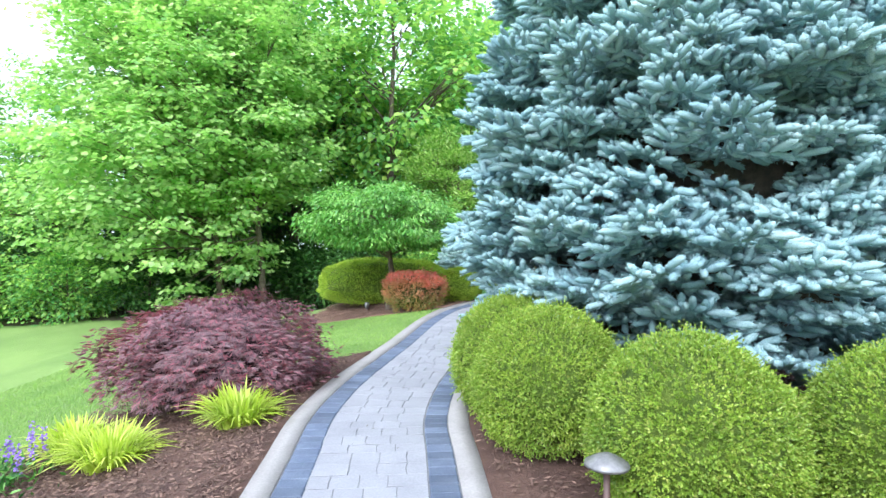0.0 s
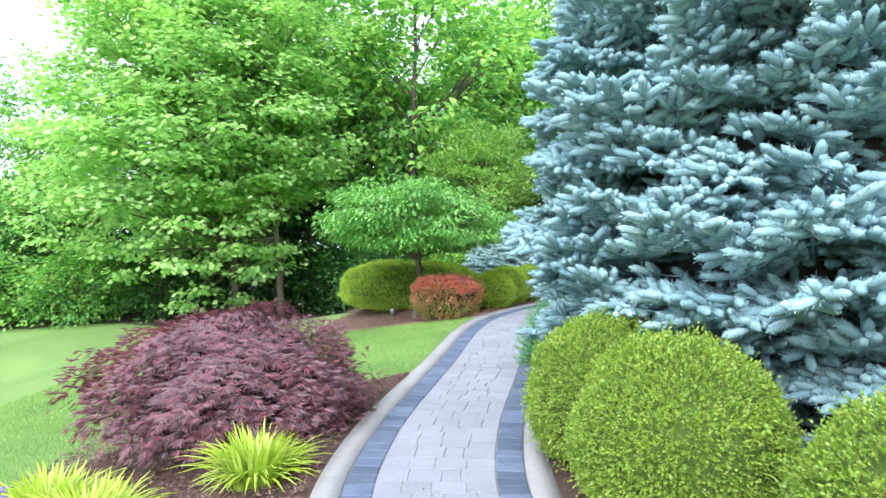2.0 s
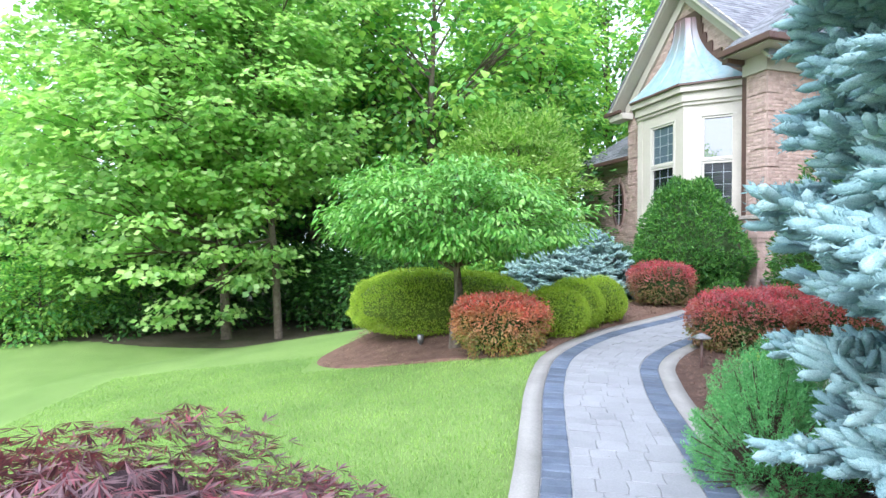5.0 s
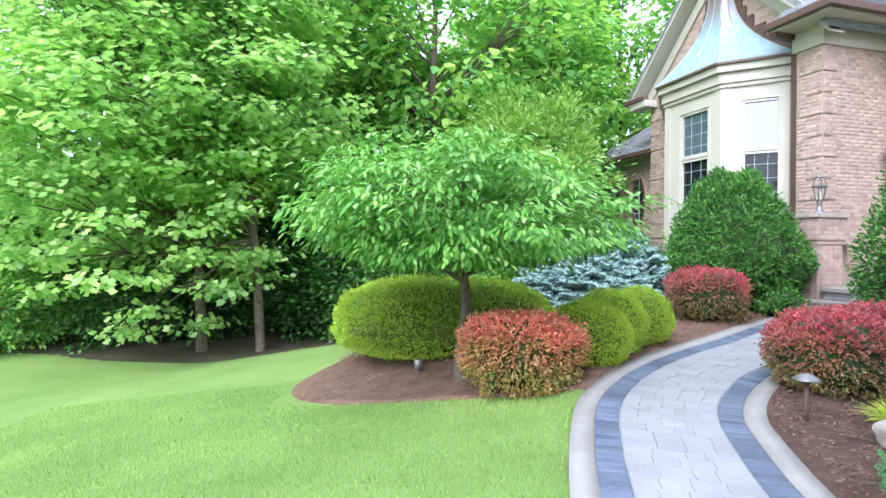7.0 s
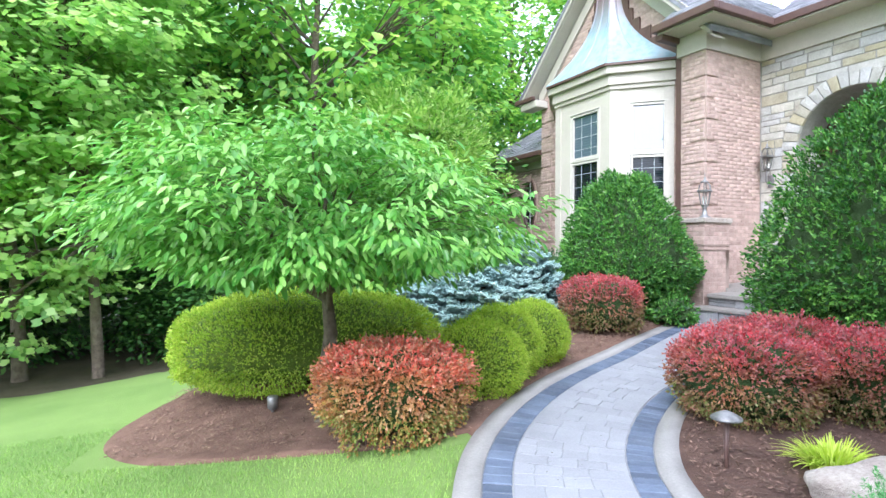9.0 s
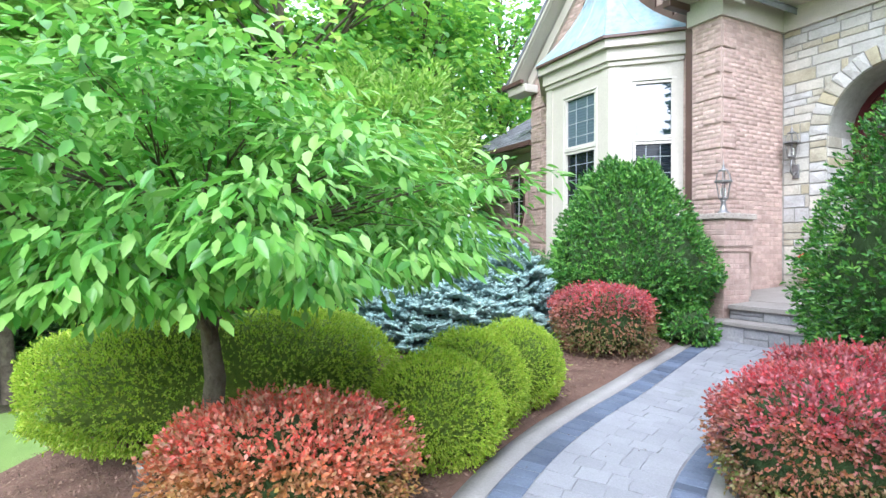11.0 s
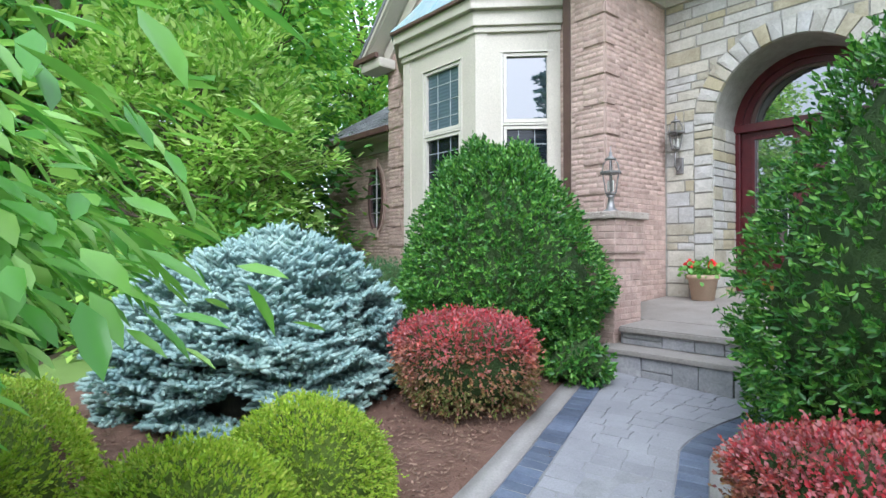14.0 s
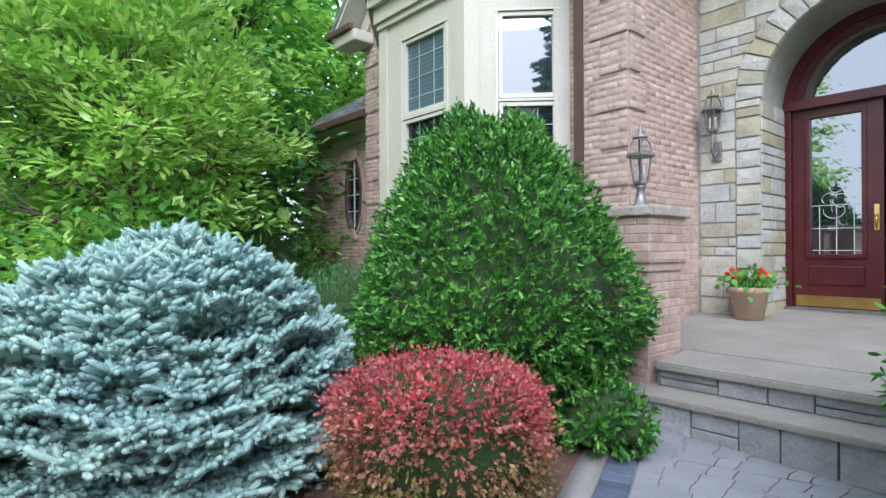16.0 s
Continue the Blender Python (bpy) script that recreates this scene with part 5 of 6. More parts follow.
# hollies
def holly(seed, r, h, label, taper=0.42):
    rng = np.random.default_rng(seed)
    T = thing("holly", label=label, category="shrub", group="large hollies at the entrance")
    d, P = shell(10500, rng, r, r, h, h * 0.36, -0.8)
    zrel = P[:, 2] / h
    P[:, :2] *= np.where(zrel > 0.36, 1 - taper * np.clip((zrel - 0.36) / 0.64, 0, 1), 1)[:, None]
    f = lump(d, seed, 3.2, 0.13)[:, None]
    c = np.array((0, 0, h * 0.36))
    P = c + (P - c) * f
    out = d / np.array((r, r, h * 0.55))
    out /= np.linalg.norm(out, axis=1, keepdims=True)
    P -= out * (rng.random((len(P), 1)) ** 1.5 * 0.16)
    P = P[P[:, 2] > 0.02]
    out = out[:len(P)] if len(out) == len(P) else (P - c) / (np.linalg.norm(P - c, axis=1, keepdims=True))
    V, F = tufts(P, out + 0.5 * unit(len(P), rng) + (0, 0, 0.25), 6, 0.065, 0.046, 0.02, 0.9, rng, LEAF6, 0.1)
    soup("foliage", V, F, M_HOLLY, T)
    # added solid filler whose dark colour stands for shade behind the leaves
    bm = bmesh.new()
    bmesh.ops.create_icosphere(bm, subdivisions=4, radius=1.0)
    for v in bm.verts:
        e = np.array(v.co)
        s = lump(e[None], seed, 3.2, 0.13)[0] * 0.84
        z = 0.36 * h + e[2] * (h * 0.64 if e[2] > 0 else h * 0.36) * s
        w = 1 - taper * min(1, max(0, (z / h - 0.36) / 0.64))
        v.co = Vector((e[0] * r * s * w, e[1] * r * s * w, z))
    part("shade_core", bm, M_CORE, T, smooth=True)
    V, F = tubes(stems(r * 0.4, h * 0.8, 9, rng, 0.035))
    soup("stem", V, F, M_TWIG, T, smooth=True)
    return T


put(holly(31, 1.06, 2.4, "large dark green holly with glossy leaves by the bay"), 3.4, 14.3)
put(holly(32, 1.16, 2.74, "tall dark green holly with glossy leaves by the steps", 0.32), 4.42, 10.7)


put(clipped_shrub("low_holly", 35, 0.3, 0.28, 0.4, M_HOLLY, "low dark green holly sprigs beside the steps", "shrub", 420, 0.05, 5, 0.15, 0.05, 0.9, 0.15, LEAF6, 0.5, 0.1), 3.68, 13.3)
dk = put(clipped_shrub("dark_yew", 36, 0.62, 0.55, 0.95, M_YEW, "low dark green yew against the brick house", "shrub", 2600, 0.04, 5, 0.16, 0.08, 0.9, 0.35, LEAF4, 0.22, 0.2), 2.65, 15.75)
also(dk, 2.75, 16.7, 80)
also(dk, 1.6, 17.2, 150)
copy_thing(dk, pose(1.75, 20.0, gz(1.75, 20.0) - 0.1, 0, 0, 30) @ Matrix.Scale(1.9, 4))


# spruces: boughs of stubby needled twigs on a straight trunk
def needled(axes, rng, needles, nlen, fat):
    """Twigs given as (foot, tip): a soft tapered core bristling with needles."""
    A = np.array([a for a, b in axes])
    B = np.array([b for a, b in axes])
    D = B - A
    L = np.linalg.norm(D, axis=1, keepdims=True)
    D = D / L
    side = np.cross(D, unit(len(D), rng))
    side /= np.linalg.norm(side, axis=1, keepdims=True)
    upv = np.cross(D, side)
    ring = [(-0.05, 0.3), (0.3, 0.95), (0.8, 0.9)]
    S = 5
    V = []
    for t, w in ring:
        for k in range(S):
            a = 2 * math.pi * k / S
            V.append(A + D * L * t + fat * w * (math.cos(a) * side + math.sin(a) * upv))
    V.append(A + D * L * 1.06)
    V = np.stack(V, axis=1)
    tf = []
    for r in range(len(ring) - 1):
        for k in range(S):
            a, b = r * S + k, r * S + (k + 1) % S
            tf += [(a, b, b + S), (a, b + S, a + S)]
    tf += [((len(ring) - 1) * S + k, (len(ring) - 1) * S + (k + 1) % S, len(ring) * S) for k in range(S)]
    tf = np.array(tf)
    F = (tf[None] + (np.arange(len(A)) * V.shape[1])[:, None, None]).reshape(-1, 3)
    V = V.reshape(-1, 3)
    n = len(A) * needles
    i = np.repeat(np.arange(len(A)), needles)
    t = rng.random((n, 1)) ** 0.75
    ang = rng.uniform(0, 6.283, (n, 1))
    rad = np.cos(ang) * side[i] + np.sin(ang) * upv[i]
    pts = A[i] + D[i] * L[i] * t + rad * fat * 0.7
    nv, nf = spread(pts, rad * 0.8 + D[i] + 0.25 * unit(n, rng), np.cross(rad, D[i]), nlen * rng.uniform(0.75, 1.25, n), nlen * 0.3, NEEDLE)
    return np.vstack([V, nv]), np.vstack([F, nf + len(V)])


def bough_axes(rng, size, twig, droop, gap=0.85, sides=8):
    """A flat fan: a drooping axis with upturned tip, side branches, and stubby shoots along them like fingers."""
    axes, wood = [], []
    wav = rng.uniform(0, 6)
    main = [np.array((x, 0.06 * math.sin(3 * x + wav) * x, -droop * x * x + 0.3 * max(0, x - 0.55) ** 1.2)) * size for x in np.linspace(0, 1, 8)]
    wood.append([(tuple(p), 0.016 * size * (1.15 - i / 8)) for i, p in enumerate(main)])

    def shoot(c, angle, up, ln):
        d = np.array((math.cos(angle), math.sin(angle), up))
        d /= np.linalg.norm(d)
        axes.append((c, c + d * ln))

    for s in np.linspace(0.22, 0.97, sides):
        i = s * 7
        k = min(6, int(i))
        o = main[k] + (main[k + 1] - main[k]) * (i - k)
        for sg in (-1, 1):
            ln = ((1 - s) * 0.55 + 0.12) * size * rng.uniform(0.7, 1.2)
            an = math.radians(rng.uniform(36, 62)) * sg
            dr = np.array((math.cos(an), math.sin(an), rng.uniform(-0.16, 0.12)))
            wood.append([(tuple(o), 0.006 * size), (tuple(o + dr * ln), 0.004 * size)])
            m = max(1, int(round(ln / (twig * gap))))
            for q in range(m):
                c = o + dr * ln * (q + 0.6) / m
                for s2 in (-1, 1):
                    shoot(c, an + math.radians(rng.uniform(42, 78)) * s2, rng.uniform(-0.3, 0.6), twig * rng.uniform(0.55, 1.05))
                if rng.random() < 0.5:
                    shoot(c, an + rng.uniform(-0.6, 0.6), rng.uniform(0.6, 1.2), twig * rng.uniform(0.5, 0.85))
            shoot(o + dr * (ln - twig * 0.2), an, rng.uniform(-0.1, 0.3), twig * rng.uniform(0.9, 1.2))
    e = main[-1]
    shoot(e, 0.0, 0.3, twig * 1.15)
    shoot(e, 0.6, 0.1, twig * 0.8)
    shoot(e, -0.6, 0.1, twig * 0.8)
    return axes, wood


def bough_kinds(rng, T, mat, size, twig, droop, needles, nlen, fat, count=6):
    kinds = []
    for v in range(count):
        axes, wood = bough_axes(rng, size, twig, droop)
        V, F = needled(axes, rng, needles, nlen, fat)
        WV, WF = tubes(wood, 4)
        me_ob = soup("bough", np.vstack([V, WV]), np.vstack([F, np.vstack([WF[:, [0, 1, 2]], WF[:, [0, 2, 3]]]) + len(V)]), mat, T, smooth=True)
        kinds.append(me_ob.data)
        bpy.data.objects.remove(me_ob)
    return kinds


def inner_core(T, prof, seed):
    # added solid core, fills gaps between boughs with the dark of the interior
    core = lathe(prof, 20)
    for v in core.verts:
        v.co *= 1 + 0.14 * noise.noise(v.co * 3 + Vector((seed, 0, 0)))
    part("spruce_shade_core", core, M_GAPSHADE, T, "solid core with the brown and shade of bare inner branches", smooth=True)


# brown of bare twigs, darkened for the shade deep between boughs
M_GAPSHADE = surface("spruce_inner_shade", (0.06, 0.055, 0.05), (0.15, 0.12, 0.09), 18, 90, 1.0, 1.0, 0.03)


def tall_spruce(seed, at, label):
    """Tiers of drooping boughs round a straight trunk, a dark gap between one tier and the next."""
    rng = np.random.default_rng(seed)
    T = thing("blue_spruce", label=label, category="spruce")
    H, size = 10.4, 0.95
    V, F = tubes([[((0, 0, -0.1), 0.16), ((0, 0, H * 0.5), 0.1), ((0, 0, H), 0.02)]], 12)
    soup("trunk", V, F, M_BARK, T, smooth=True)
    kinds = bough_kinds(rng, T, M_SPRUCE, size, 0.15, 0.1, 26, 0.022, 0.0245)

    def reach(z):
        return 2.04 * (1 - max(0, z - 1.5) / 14.0) ** 0.9 - 0.25 * max(0, 1.0 - z)

    z, tier = 0.38, 0
    while z < H - 0.3:
        n = max(5, int((28 if z < 5 else 16) * reach(z) / 2.05))
        turn0 = rng.uniform(0, 360)
        tier_r = rng.uniform(0.93, 1.03)
        for i in range(n):
            r = reach(z) * tier_r * rng.uniform(0.86, 1.05)
            a = turn0 + 360 * (i + rng.uniform(-0.3, 0.3)) / n
            start = max(0.0, r - size)
            s = min(1.0, r / size)
            ob = new("bough", kinds[int(rng.integers(len(kinds)))])
            ob.matrix_world = pose(0, 0, z + rng.uniform(-0.14, 0.14) + 0.1 * math.sin(math.radians(3 * a) + 1.7 * tier), 0, 0, a) @ pose(start, 0, 0.12, rng.uniform(-28, 28), rng.uniform(-16, 20), rng.uniform(-14, 14)) @ Matrix.Scale(s * rng.uniform(0.9, 1.1), 4)
            ob.parent = T
        z += (0.215 if z < 5 else 0.4) * rng.uniform(0.85, 1.15)
        tier += 1
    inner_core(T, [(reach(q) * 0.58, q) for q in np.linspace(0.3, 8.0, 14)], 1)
    return put(T, *at)


def globe_spruce(seed, at, r, h, label):
    """A broad low dome: short boughs lying in shelves over the whole of it."""
    rng = np.random.default_rng(seed)
    T = thing("dwarf_spruce", label=label, category="spruce")
    size = 0.5
    V, F = tubes([[((0, 0, -0.1), 0.06), ((0, 0, h * 0.5), 0.04), ((0, 0, h * 0.8), 0.02)]], 10)
    soup("trunk", V, F, M_BARK, T, smooth=True)
    kinds = bough_kinds(rng, T, M_PALE, size, 0.1, 0.12, 24, 0.017, 0.0165)
    for k, e in enumerate(np.linspace(0, 86, 17)):
        ring = math.cos(math.radians(e))
        n = max(4, int(34 * ring + 4))
        turn0 = rng.uniform(0, 360)
        for i in range(n):
            el = math.radians(e + rng.uniform(-4, 4))
            a = math.radians(turn0 + 360 * (i + rng.uniform(-0.35, 0.35)) / n)
            d = np.array((math.cos(el) * math.cos(a), math.cos(el) * math.sin(a), math.sin(el)))
            f = lump(d[None], seed, 2.6, 0.11)[0] * rng.uniform(0.95, 1.04)
            tip = Vector((d[0] * r * f, d[1] * r * f, 0.1 + math.copysign(abs(d[2]) ** 0.78, d[2]) * (h - 0.12) * f))
            rise = math.degrees(el) * 0.62 + rng.uniform(-9, 9)
            s = rng.uniform(0.85, 1.1)
            ob = new("bough", kinds[int(rng.integers(len(kinds)))])
            turn = pose(0, 0, 0, 0, 0, math.degrees(a) + rng.uniform(-14, 14)) @ pose(0, 0, 0, rng.uniform(-20, 20), -rise, 0)
            ob.matrix_world = Matrix.Translation(tip) @ turn @ Matrix.Scale(s, 4) @ Matrix.Translation((-size, 0, 0))
            ob.parent = T
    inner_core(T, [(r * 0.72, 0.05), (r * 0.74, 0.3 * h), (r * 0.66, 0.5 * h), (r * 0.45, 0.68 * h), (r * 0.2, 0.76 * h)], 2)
    return put(T, *at)


tall_spruce(41, (2.25, 5.0), "tall silvery blue spruce with layered boughs")
globe_spruce(47, (1.1, 14.15), 1.17, 1.28, "low pale silver-blue dwarf spruce on mulch")


# feathery junipers beside the walk
def juniper(seed, r, h):
    rng = np.random.default_rng(seed)
    T = thing("juniper", label="feathery dark green juniper beside the walk", category="shrub", group="junipers beside the walk")
    d = unit(1300, rng)
    d = d[d[:, 2] > -0.2]
    ends = d * (r, r, h) * rng.uniform(0.55, 1.0, (len(d), 1)) + (0, 0, 0.1)
    root = ends * rng.uniform(0.2, 0.5, (len(d), 1))
    D = ends - root
    D[:, 2] += 0.15
    D /= np.linalg.norm(D, axis=1, keepdims=True)
    n = 75
    t = rng.random((len(d) * n, 1))
    pts = np.repeat(ends, n, axis=0) - np.repeat(D, n, axis=0) * (1 - t) * 0.13 + (0.008 + 0.03 * (1 - t)) * unit(len(t), rng)
    V, F = spread(pts, np.repeat(D, n, axis=0) + 1.0 * unit(len(pts), rng), unit(len(pts), rng), 0.017 * rng.uniform(0.7, 1.3, len(pts)), 0.006, NEEDLE)
    soup("foliage", V, F, M_JUNI, T)
    V, F = tubes([[((0, 0, -0.05), 0.015), (tuple(e * 0.5), 0.008), (tuple(e * 0.9), 0.003)] for e in ends[:120]], 4)
    soup("stem", V, F, M_TWIG, T)
    return T


jn = put(juniper(51, 0.52, 0.78), 0.68, 6.45, 0, 0, 0.86)
copy_thing(jn, pose(1.47, 7.75, gz(1.47, 7.75) - 0.05, 0, 0, 90) @ Matrix.Scale(0.9, 4))


# weeping purple maple
def lace_maple():
    rng = np.random.default_rng(61)
    T = thing("weeping_maple", label="weeping purple lace-leaf maple in a low mound", category="small tree")
    limbs = []
    for i in range(26):
        a = rng.uniform(0, 6.28)
        R, top = rng.uniform(0.55, 1.0), rng.uniform(0.6, 0.95)
        c, s = math.cos(a), math.sin(a)
        limbs.append([((0, 0, -0.05), 0.035), ((0.12 * c, 0.12 * s, 0.3), 0.026), ((0.45 * R * c, 0.4 * R * s, top * 0.72), 0.012), ((0.8 * R * c, 0.7 * R * s, top * 0.5), 0.007), ((0.9 * R * c, 0.8 * R * s, 0.2), 0.004)])
    V, F = tubes(limbs, 5)
    soup("branches", V, F, M_TWIG, T, smooth=True)
    d = unit(10000, rng)
    d = d[d[:, 2] > -0.35]
    f = lump(d, 61, 3.4, 0.16)[:, None]
    P = d * (0.92, 0.82, 0.55) * f * (1 - 0.3 * rng.random((len(d), 1)) ** 1.6) + (0, 0, 0.36)
    P[:, 2] = np.maximum(P[:, 2], 0.05)
    stray = rng.random(len(P)) < 0.05
    P[stray] *= (1.15, 1.15, 1.0)
    extra = np.array([(-0.85 - 0.22 * t + rng.normal() * 0.05, -0.25 + rng.normal() * 0.06, 0.62 - 0.3 * t + rng.normal() * 0.04) for t in rng.random(90)])
    P = np.vstack([P, extra])
    out = P - (0, 0, 0.25)
    out /= np.linalg.norm(out, axis=1, keepdims=True)
    hang = out * (1, 1, 0.2) + (0, 0, -0.45)
    lobes = 7
    n = len(P)
    hang = hang / np.linalg.norm(hang, axis=1, keepdims=True)
    across = np.cross(hang, out)
    across /= np.linalg.norm(across, axis=1, keepdims=True) + 1e-9
    D = np.repeat(hang + 0.75 * unit(n, rng), lobes, axis=0)
    A = np.repeat(across, lobes, axis=0)
    fan = np.tile(np.linspace(-1.1, 1.1, lobes), n)[:, None]
    V, F = spread(np.repeat(P, lobes, axis=0), D * np.cos(fan) + A * np.sin(fan) + 0.15 * unit(n * lobes, rng), np.repeat(out, lobes, axis=0), 0.062 * rng.uniform(0.7, 1.25, n * lobes), 0.0075, LEAF4)
    soup("foliage", V, F, M_MAPLE, T)
    # added solid filler, coloured near black as shade under the maple leaves
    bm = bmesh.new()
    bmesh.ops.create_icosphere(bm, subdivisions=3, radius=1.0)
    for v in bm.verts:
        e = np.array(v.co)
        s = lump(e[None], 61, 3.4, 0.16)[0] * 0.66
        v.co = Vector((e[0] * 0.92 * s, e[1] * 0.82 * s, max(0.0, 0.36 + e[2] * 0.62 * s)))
    part("shade_core", bm, M_MCORE, T, smooth=True)
    return T


# purple-black of the maple's filler core, inner shade put into the colour
M_MCORE = surface("maple_inner_shade", (0.03, 0.015, 0.02), (0.06, 0.03, 0.035), 12, 60, 1.0, 1.0, 0.03)
put(lace_maple(), -1.93, 4.74)


# broadleaf trees
def tree(name, seed, height, trunk_r, crown, clusters, leaves, leaf, mat, label, outline=LEAF4, lean=(0, 0), wide=0.6, bare=0.25, flat=0.45, category="tree", fill=0.35, csize=0.16, droop=0.3, limbs=14, dome=1.0, rough_edge=0.2):
    """crown: (rx, ry, rz, centre z); dome: how much deeper it is above its middle. Leaves stand in flattened sprays at the ends of limbs."""
    rng = np.random.default_rng(seed)
    T = thing(name, label=label, category=category)
    rx, ry, rz, zc = crown
    d = unit(clusters, rng)
    rad = (fill + (1 - fill) * rng.random((clusters, 1)) ** 0.45) * lump(d, seed, 2.6, rough_edge)[:, None]
    C = d * (rx, ry, rz) * rad * np.where(d[:, 2:] > 0, (1, 1, dome), (1, 1, 1)) + (lean[0], lean[1], zc)
    tip = np.array((lean[0] * 0.8, lean[1] * 0.8, zc + rz * 0.7))
    wob = [np.array((rng.normal() * 0.06, rng.normal() * 0.06, 0)) * height * 0.12 for k in range(6)]
    tr = [(np.array((0, 0, -0.15)), trunk_r * 1.25), (np.array((0, 0, 0.15)), trunk_r)]
    for k in range(1, 6):
        tr.append((tip * (k / 5) * (1, 1, 1) + wob[k] * (k < 5), trunk_r * (1 - 0.85 * k / 5)))
    paths = [[(tuple(p), r) for p, r in tr]]
    order = rng.permutation(clusters)
    for i in order[:limbs]:
        t = min(0.92, max(bare, (C[i, 2] / tip[2]) * 0.75))
        k = t * 5
        j = min(4, int(k))
        pts = [p for p, r in tr[1:]]
        o = pts[j] + (pts[min(j + 1, 5)] - pts[j]) * (k - j)
        mid = o * 0.5 + C[i] * 0.5 + (0, 0, 0.05 * height * rng.uniform(-0.3, 1))
        r = trunk_r * 0.42 * (1.1 - t)
        paths.append([(tuple(o), r), (tuple(mid), r * 0.6), (tuple(C[i]), r * 0.15)])
        near = np.argsort(np.linalg.norm(C - C[i], axis=1))[1:5]
        for q in near:
            paths.append([(tuple(mid), r * 0.4), (tuple((mid + C[q]) / 2 + (0, 0, 0.02 * height)), r * 0.25), (tuple(C[q]), r * 0.08)])
    V, F = tubes(paths, 7)
    soup("trunk", V, F, M_BARK, T, smooth=True)
    per = leaves // clusters
    n = per * clusters
    size = csize * (rx + ry + rz) / 3
    off = rng.normal(size=(n, 3)) * (1, 1, flat) * size
    P = np.repeat(C, per, axis=0) + off
    outw = off * (1, 1, 0.3) + np.repeat(d, per, axis=0) * size * 0.7
    outw /= np.linalg.norm(outw, axis=1, keepdims=True) + 1e-9
    along = outw + 0.6 * unit(n, rng) + (0, 0, -droop)
    facev = np.array((0, 0, 1.0)) + 0.55 * unit(n, rng) + 0.4 * outw
    L = leaf * rng.uniform(0.7, 1.25, n)
    V, F = spread(P, along, facev, L, L * wide, outline)
    soup("crown", V, F, mat, T)
    return T


put(tree("dogwood", 71, 2.8, 0.09, (1.75, 1.66, 0.42, 1.6), 420, 26000, 0.085, M_DOG, "small dogwood with a wide layered crown of drooping leaves", LEAF6, (0.0, -0.1), 0.43, 0.3, 0.22, "tree", 0.3, 0.12, 0.7, 46, 2.1, 0.22), -1.05, 10.74)
put(tree("tulip_tree", 72, 10, 0.12, (3.6, 3.6, 4.9, 5.6), 400, 36000, 0.13, M_TULIP, "tall light green tulip tree at the lawn's edge", LOBED, (-1.3, 0), 0.95, 0.22, 0.32, "tree", 0.2, 0.078, 0.4, 44, 1.0, 0.3), -6.87, 17.0, 0, 0, 1.08)
put(tree("tulip_tree", 73, 10, 0.1, (3.0, 3.0, 4.6, 6.2), 320, 27000, 0.13, M_TULIP, "tall light green tulip tree at the lawn's edge", LOBED, (-1.0, 0.2), 0.95, 0.25, 0.32, "tree", 0.2, 0.078, 0.4, 40, 1.0, 0.3), -5.55, 17.0, 40, 0, 1.08)
put(tree("magnolia", 74, 4.8, 0.08, (1.9, 2.0, 2.0, 2.8), 300, 16000, 0.135, M_SERV, "loose light green magnolia beside the brick wing", LEAF6, (0, 0), 0.42, 0.1, 0.4, "tree", 0.35, 0.085, -0.2, 40, 1.0, 0.3), 0.5, 18.0)

wood_kinds = [tree("woodland_tree", 80 + i, 13, 0.2, c, 240, 9500, lf * 1.1, M_WOOD, "tall leafy woodland tree behind the lawn", LEAF6, (0, 0), 0.75, 0.18, 0.3, "tree", 0.25, 0.095, 0.3, 30, 1.0, 0.32)
              for i, (c, lf) in enumerate((((4.0, 4.0, 6.0, 8.5), 0.24), ((3.4, 3.4, 6.5, 9.5), 0.22), ((4.4, 4.2, 5.6, 7.5), 0.25), ((3.0, 3.0, 5.0, 6.5), 0.2)))]
shrub_kinds = [tree("woodland_shrub", 90 + i, 2.6, 0.05, (1.5, 1.4, 1.3, 1.25), 120, 5600, 0.13, (M_WOOD, M_UNDERSHADE)[i], "leafy understory shrub at the wood's edge", LEAF4, (0, 0), 0.6, 0.05, 0.7, "shrub", 0.25, 0.16, 0.2, 14) for i in range(2)]
rw = np.random.default_rng(99)
SHORT = {(-13.5, 19.0): 0.5, (-17.5, 20.5): 0.62, (-24, 22): 0.7, (-19, 27): 0.68, (-13, 26.5): 0.7, (-27, 30): 0.6, (-17, 34): 0.6, (-32, 22): 0.6, (-30, -12): 0.4, (-34, 4): 0.4}
spots = [(-9.6, 20.0), (-5.8, 21.5), (-2.0, 21.0), (1.6, 24.0), (-13.5, 19.0), (-17.5, 20.5), (-8.0, 26.0), (-3.5, 26.5), (1.0, 29.5), (5.5, 28.5), (-13, 26.5), (-19, 27), (-24, 22), (8.5, 24.5), (11.5, 29),
         (-10, 33), (-4, 34), (3, 36), (-17, 34), (-27, 30), (15, 33), (-32, 22)]
behind = [(-20, -24), (-9, -30), (4, -32), (16, -27), (-30, -12), (-34, 4)]
for i, (x, y) in enumerate(spots + behind):
    k = wood_kinds[i % 4]
    if i < 4:
        put(k, x, y, rw.uniform(0, 360))
    else:
        copy_thing(k, pose(x, y, gz(x, y), 0, 0, rw.uniform(0, 360)) @ Matrix.Scale(SHORT.get((x, y), 1.0), 4))
